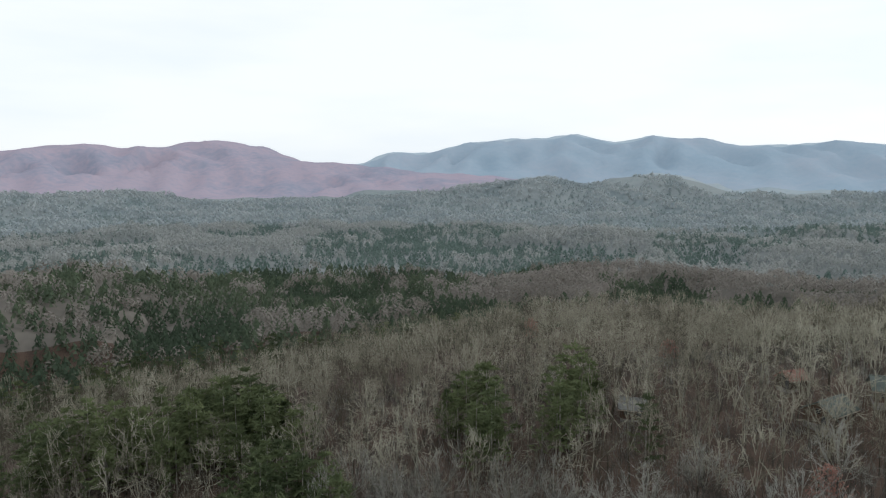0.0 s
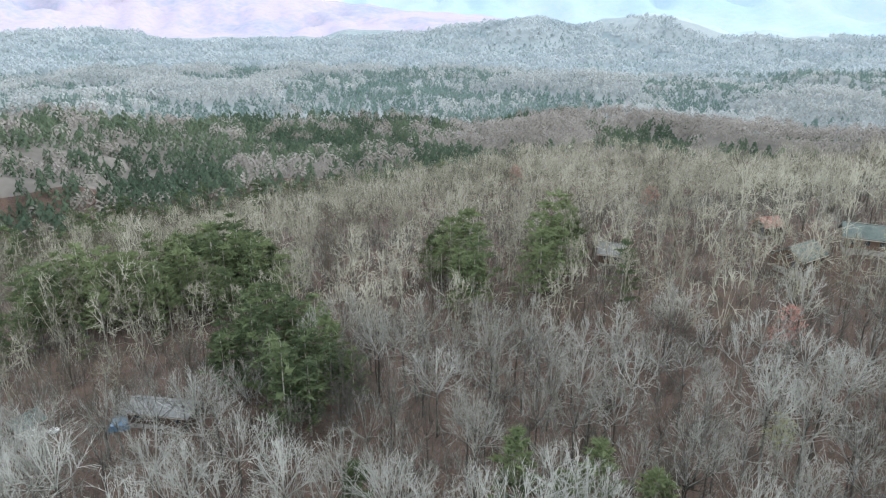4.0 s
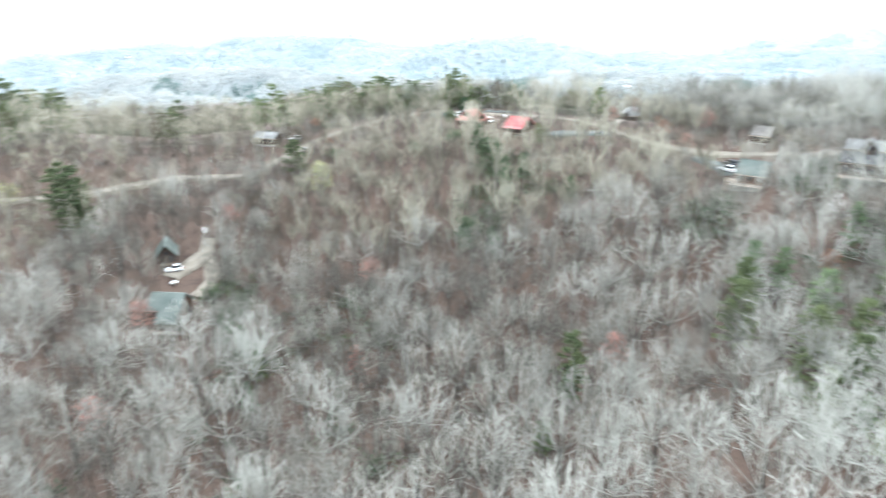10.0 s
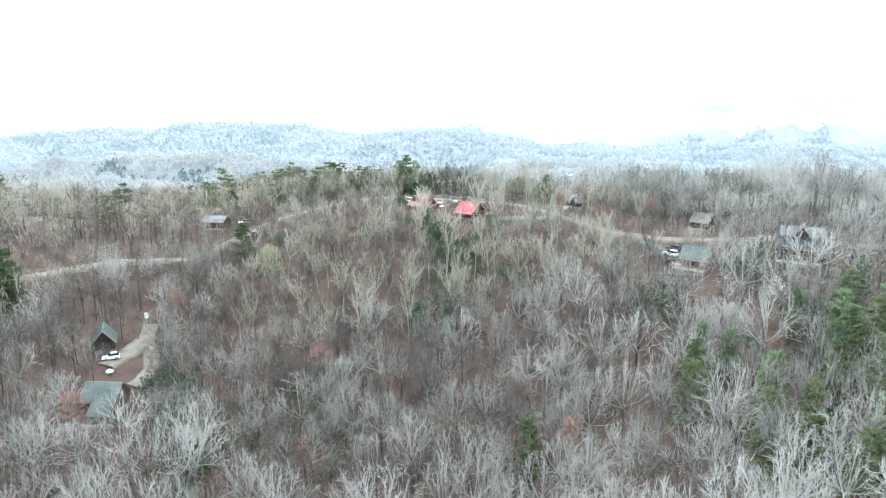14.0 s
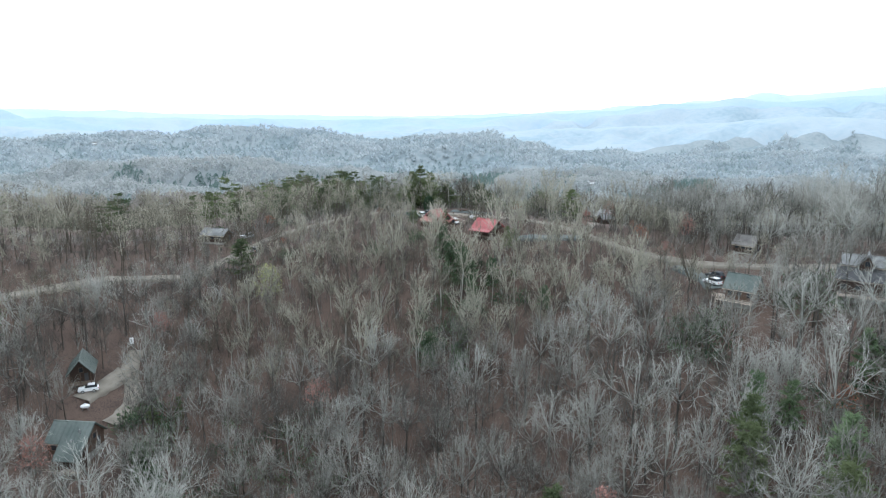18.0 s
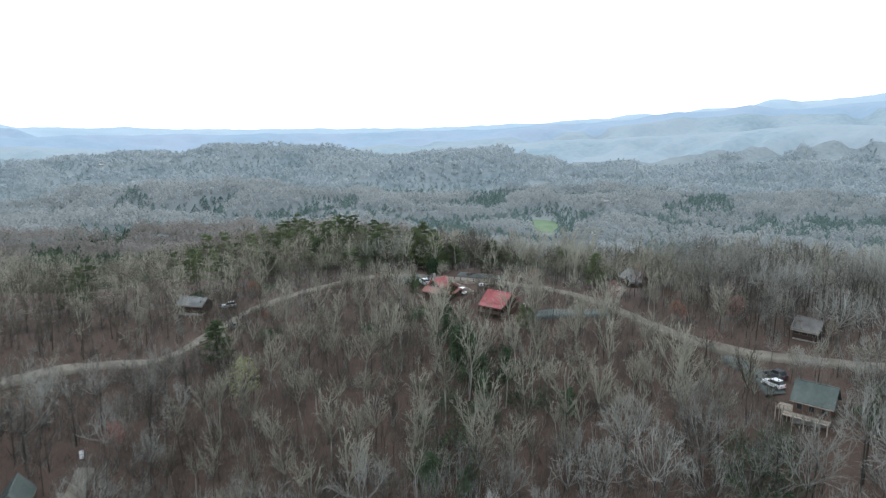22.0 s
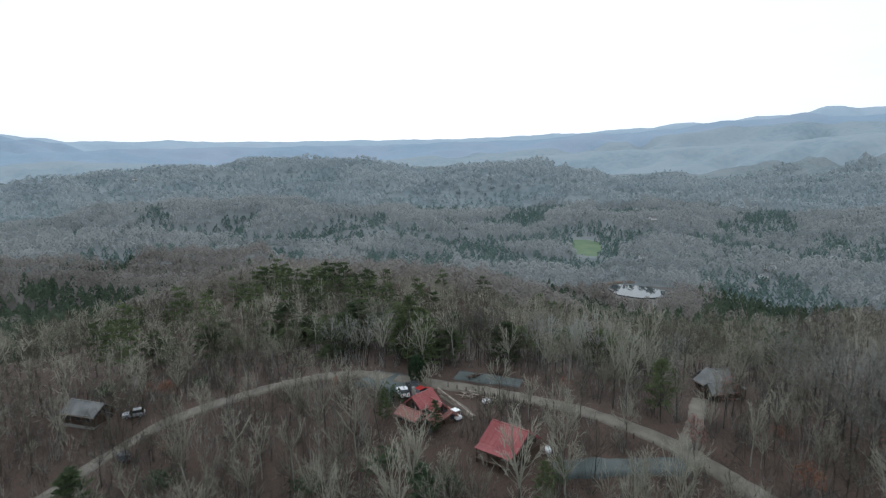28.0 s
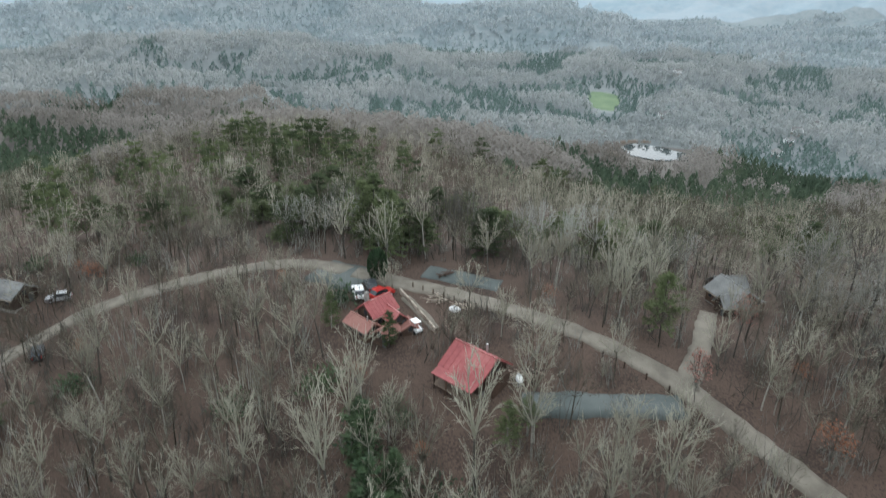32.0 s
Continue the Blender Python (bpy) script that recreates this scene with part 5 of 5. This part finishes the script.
for cx, cy in ((211.7, 0.3), (208.3, 11.2), (215.0, 39.8), (230.1, 2.4), (204.1, -23.8), (206.8, -10.5), (202.0, -6.9), (254.9, 72.5), (253.2, 48.5)):
    px_.append(cx + rnd.uniform(-1.3, 1.3, 5))
    py_.append(cy + rnd.uniform(-1.3, 1.3, 5))
px_, py_ = np.concatenate(px_), np.concatenate(py_)
ok = free(px_, py_, -.5)
px_, py_ = px_[ok], py_[ok]
bush = [joined([blade(q * (1.5, 1.5, 1.0) + (0, 0, .9), q * (1.7, 1.7, 1.2) + (0, 0, 1.05) + w * .12, .34, w) for q, w in zip(rnd.normal(size=(110, 3)) * .62, rnd.normal(size=(110, 3)))]) for k in range(4)]
v, f, t = planted(bush, np.c_[px_, py_, ground_z(px_, py_), rnd.uniform(.6, 1.5, len(px_))], 93, rnd.uniform(0, 1, len(px_)))
tagged(new("laurel_thicket", mesh_of("laurel_thicket", v, f, [LAUREL], tone=t)), "dark evergreen laurel thickets under the bare trees", "shrubs", kind="stuff")


# ---- vehicles ----
def car(label, x, y, turn, paint, category="car", tall=1.65, long=4.5, group=""):
    z = float(ground_z(np.array(x), np.array(y))) + .22
    whole = thing("parked_car", pose(x, y, z, 0, 0, turn), label, category, group)
    h = long / 2
    low = [(-h, .45), (-h + .1, .28), (h - .15, .28), (h, .5), (h - .05, .85), (h - 1.1, 1.0), (-h + .1, 1.02)]
    bm = prism(low, -.88, .88)
    bmesh.ops.bevel(bm, geom=bm.edges[:], offset=.06, segments=2, affect="EDGES")
    part("body", bm, paint, whole)
    top = [(-h + .25, 1.0), (h - 1.35, 1.0), (h - 2.0, tall - .06), (-h + .75, tall - .04)]
    bm = prism(top, -.76, .76)
    bmesh.ops.bevel(bm, geom=bm.edges[:], offset=.06, segments=2, affect="EDGES")
    part("glazing", bm, GLASS, whole, "dark glazing")
    bm = prism([(-h + .7, tall - .05), (h - 1.98, tall - .06), (h - 2.1, tall + .03), (-h + .85, tall + .04)], -.72, .72)
    part("roof", bm, paint, whole)
    for sx in (-h + .9, h - .95):
        for sy in (-.86, .86):
            bm = bmesh.new()
            bmesh.ops.create_cone(bm, cap_ends=True, segments=14, radius1=.34, radius2=.34, depth=.22, matrix=pose(sx, sy, .3, 90))
            wheel = part("wheel", bm, BLACK, whole)
            bm = bmesh.new()
            bmesh.ops.create_cone(bm, cap_ends=True, segments=10, radius1=.2, radius2=.17, depth=.03, matrix=pose(sx, sy + math.copysign(.12, sy), .3, 90))
            part("rim", bm, METAL, wheel)
    for sy in (-.62, .62):
        part("headlight", block(h - .1, h + .0, sy - .17, sy + .17, .62, .78), WHITE, whole)
        part("tail_light", block(-h - .02, -h + .08, sy - .1, sy + .1, .65, .9), REDCAR, whole)
    return whole


car("white sport utility car parked before the dark cabin", 158.6, 71.9, 112, WHITE, long=4.1)
car("dark sport utility car parked by the green-roofed house", 172.2, -71.6, 30, DARKCAR)
car("white car parked beside the dark one", 169.4, -69.8, 25, WHITE)
car("white car parked beside the red house", 231.6, -.9, 20, WHITE)
car("dark car parked behind the red house", 233.6, -2.6, 20, DARKCAR)
car("red car parked close to the red house", 231.2, -4.8, -40, REDCAR)
car("pale silver car parked by the lane", 240.6, 57.6, 115, SILVER)
car("dark car parked under bare trees by the lane", 224.0, 51.0, 30, DARKCAR)

# ---- yard things ----
def on_ground(x, y, up=0.0):
    return float(ground_z(np.array(x), np.array(y))) + up


def barrier(name, label, a, b, tall, mat, gap=2.0, rails=2, sink=.5):
    """A fence of posts and rails that follows the ground."""
    whole = thing(name, pose(*a, on_ground(*a)), label, "fence")
    a, b = np.array(a, float), np.array(b, float)
    n = max(2, int(np.linalg.norm(b - a) / gap) + 1)
    spots = [a + (b - a) * k / (n - 1) for k in range(n)]
    zs = [on_ground(*q) - on_ground(*a) for q in spots]
    for q, zz in zip(spots, zs):
        dx, dy = q - a
        part("post", block(dx - .09, dx + .09, dy - .09, dy + .09, zz - sink, zz + tall), mat, whole)
    for k in range(n - 1):
        (dx, dy), (ex, ey) = spots[k] - a, spots[k + 1] - a
        for r in range(rails):
            up = tall * (r + .75) / (rails + .05)
            v, f = rod((dx, dy, zs[k] + up), (ex, ey, zs[k + 1] + up), .05, .05, 4)
            ob = new("rail", mesh_of("rail", v, f, [mat]))
            ob.parent = whole
    return whole


barrier("fence", "dark post fence along the gravel lane", (234.4, -9.5), (225.6, -25.5), 1.1, LOG, 2.0, 0)
barrier("fence", "dark post fence along the gravel lane", (224.5, -27.5), (212.0, -46.5), 1.0, LOG, 3.0, 0)
barrier("rail_fence", "weathered rail fence below the turning place", (238.4, 8.0), (230.5, 2.4), 1.1, DECK, 1.6, 2)
barrier("rail_fence", "weathered rail fence along the sloping drive", (182.5, -65.8), (173.5, -68.6), 1.1, LOG, 1.8, 2)
wall_ = thing("retaining_wall", pose(0, 0, 0), "pale timber retaining wall stepping down beside the house", "wall")
a, b = np.array((232.8, -7.6)), np.array((221.8, -14.4))
for k in range(12):
    p, q = a + (b - a) * k / 12, a + (b - a) * (k + .96) / 12
    zz = on_ground(*((p + q) / 2))
    ang = math.atan2(*(q - p)[::-1])
    for c in range(5):
        part("timber", block(0, float(np.linalg.norm(q - p)), -.12, .12, c * .26 - .4, c * .26 - .15, m=pose(p[0], p[1], zz) @ Matrix.Rotation(ang, 4, "Z")), DECK, wall_)

lane("path", [(231.5, -8.6), (226, -12.4), (221.5, -15)], 1.6, GRAVEL, "narrow gravel path along the retaining wall", .1)


def heap(name, label, x, y, count, long, mat, seed):
    """A loose pile of cut branches or logs."""
    rnd = np.random.RandomState(seed)
    whole = thing(name, pose(x, y, on_ground(x, y)), label, "pile")
    for k in range(count):
        ang, zz = rnd.uniform(0, 3.1), rnd.uniform(.05, .7)
        d = np.array([math.cos(ang), math.sin(ang), rnd.uniform(-.15, .15)]) * long * rnd.uniform(.3, .6)
        c = np.array([*rnd.uniform(-1.2, 1.2, 2), zz])
        v, f = rod(c - d, c + d, rnd.uniform(.05, .14), .05, 5)
        ob = new("log", mesh_of("log", v, f, [mat]))
        ob.parent = whole
    return whole


heap("brush_pile", "pale pile of cut brush by the lane", 231.0, -13.5, 16, 3.0, DECK, 1)
heap("brush_pile", "pale pile of cut branches below the lane", 228.6, -18.0, 14, 3.0, DECK, 2)
heap("log_pile", "heap of pale logs beside the red-roofed cabin", 212.6, -25.2, 14, 3.2, DECK, 3)
heap("log_pile", "dark stack of logs on the asphalt lot", 239.5, -14.5, 12, 2.4, LOG, 4)
heap("log_pile", "dark stack of logs at the lot's edge", 241.5, -19.5, 12, 2.4, LOG, 5)
heap("brush_pile", "grey tangle of branches by the cabin drive", 152.5, 59.5, 18, 3.6, DECK, 6)
heap("brush_pile", "pale fallen branches near the parking pad", 212.5, -28.0, 10, 2.6, DECK, 7)


def tank(label, x, y, turn):
    whole = thing("gas_tank", pose(x, y, on_ground(x, y), 0, 0, turn), label, "tank")
    bm = bmesh.new()
    bmesh.ops.create_uvsphere(bm, u_segments=14, v_segments=8, radius=.5, matrix=pose(0, 0, .8) @ Matrix.Diagonal((1.9, 1, 1, 1)))
    part("vessel", bm, WHITE, whole)
    for u in (-.5, .5):
        part("foot", block(u - .08, u + .08, -.35, .35, -.1, .5), STONE, whole)
    part("dome", block(-.15, .15, -.15, .15, 1.25, 1.45, .03), METAL, whole)


tank("white propane tank lying by the cabin drive", 152.6, 69.8, 112)
tank("white propane tank near the green shed", -63.5, 99.6, 20)
tank("white propane tank on the bank below the lane", 227.0, -16.9, 80)
tank("white propane tank beside the parking pad", 211.8, -26.6, 10)

cart = thing("utility_cart", pose(222.2, -11.3, on_ground(222.2, -11.3, .1), 0, 0, 40), "small white utility cart parked by the porch", "vehicle")
part("tub", block(-1.2, 1.2, -.65, .65, .3, .85, .08), WHITE, cart)
part("canopy", block(-.8, .7, -.6, .6, 1.75, 1.82, .03), WHITE, cart)
for u in (-.75, .65):
    for w in (-.55, .55):
        part("strut", block(u - .03, u + .03, w - .03, w + .03, .8, 1.76), METAL, cart)
for u in (-.8, .8):
    for w in (-.62, .62):
        bm = bmesh.new()
        bmesh.ops.create_cone(bm, cap_ends=True, segments=12, radius1=.28, radius2=.28, depth=.2, matrix=pose(u, w, .2, 90))
        part("wheel", bm, BLACK, cart)
cover = thing("tarpaulin", pose(-52.4, 99.5, on_ground(-52.4, 99.5), 0, 0, 10), "blue tarpaulin over stacked goods by the shed", "tarpaulin")
part("sheet", prism([(-1.7, 0), (-1.3, 1.0), (0, 1.35), (1.4, .9), (1.8, 0)], -1.3, 1.3), BLUE, cover)
bench = thing("garden_box", pose(177.5, 70.2, on_ground(177.5, 70.2), 0, 0, 30), "small white box standing beside the drive", "box")
part("case", block(-.8, .8, -.4, .4, -.1, 1.0, .05), WHITE, bench)
part("lid", block(-.85, .85, -.45, .45, 1.0, 1.08, .02), METAL, bench)
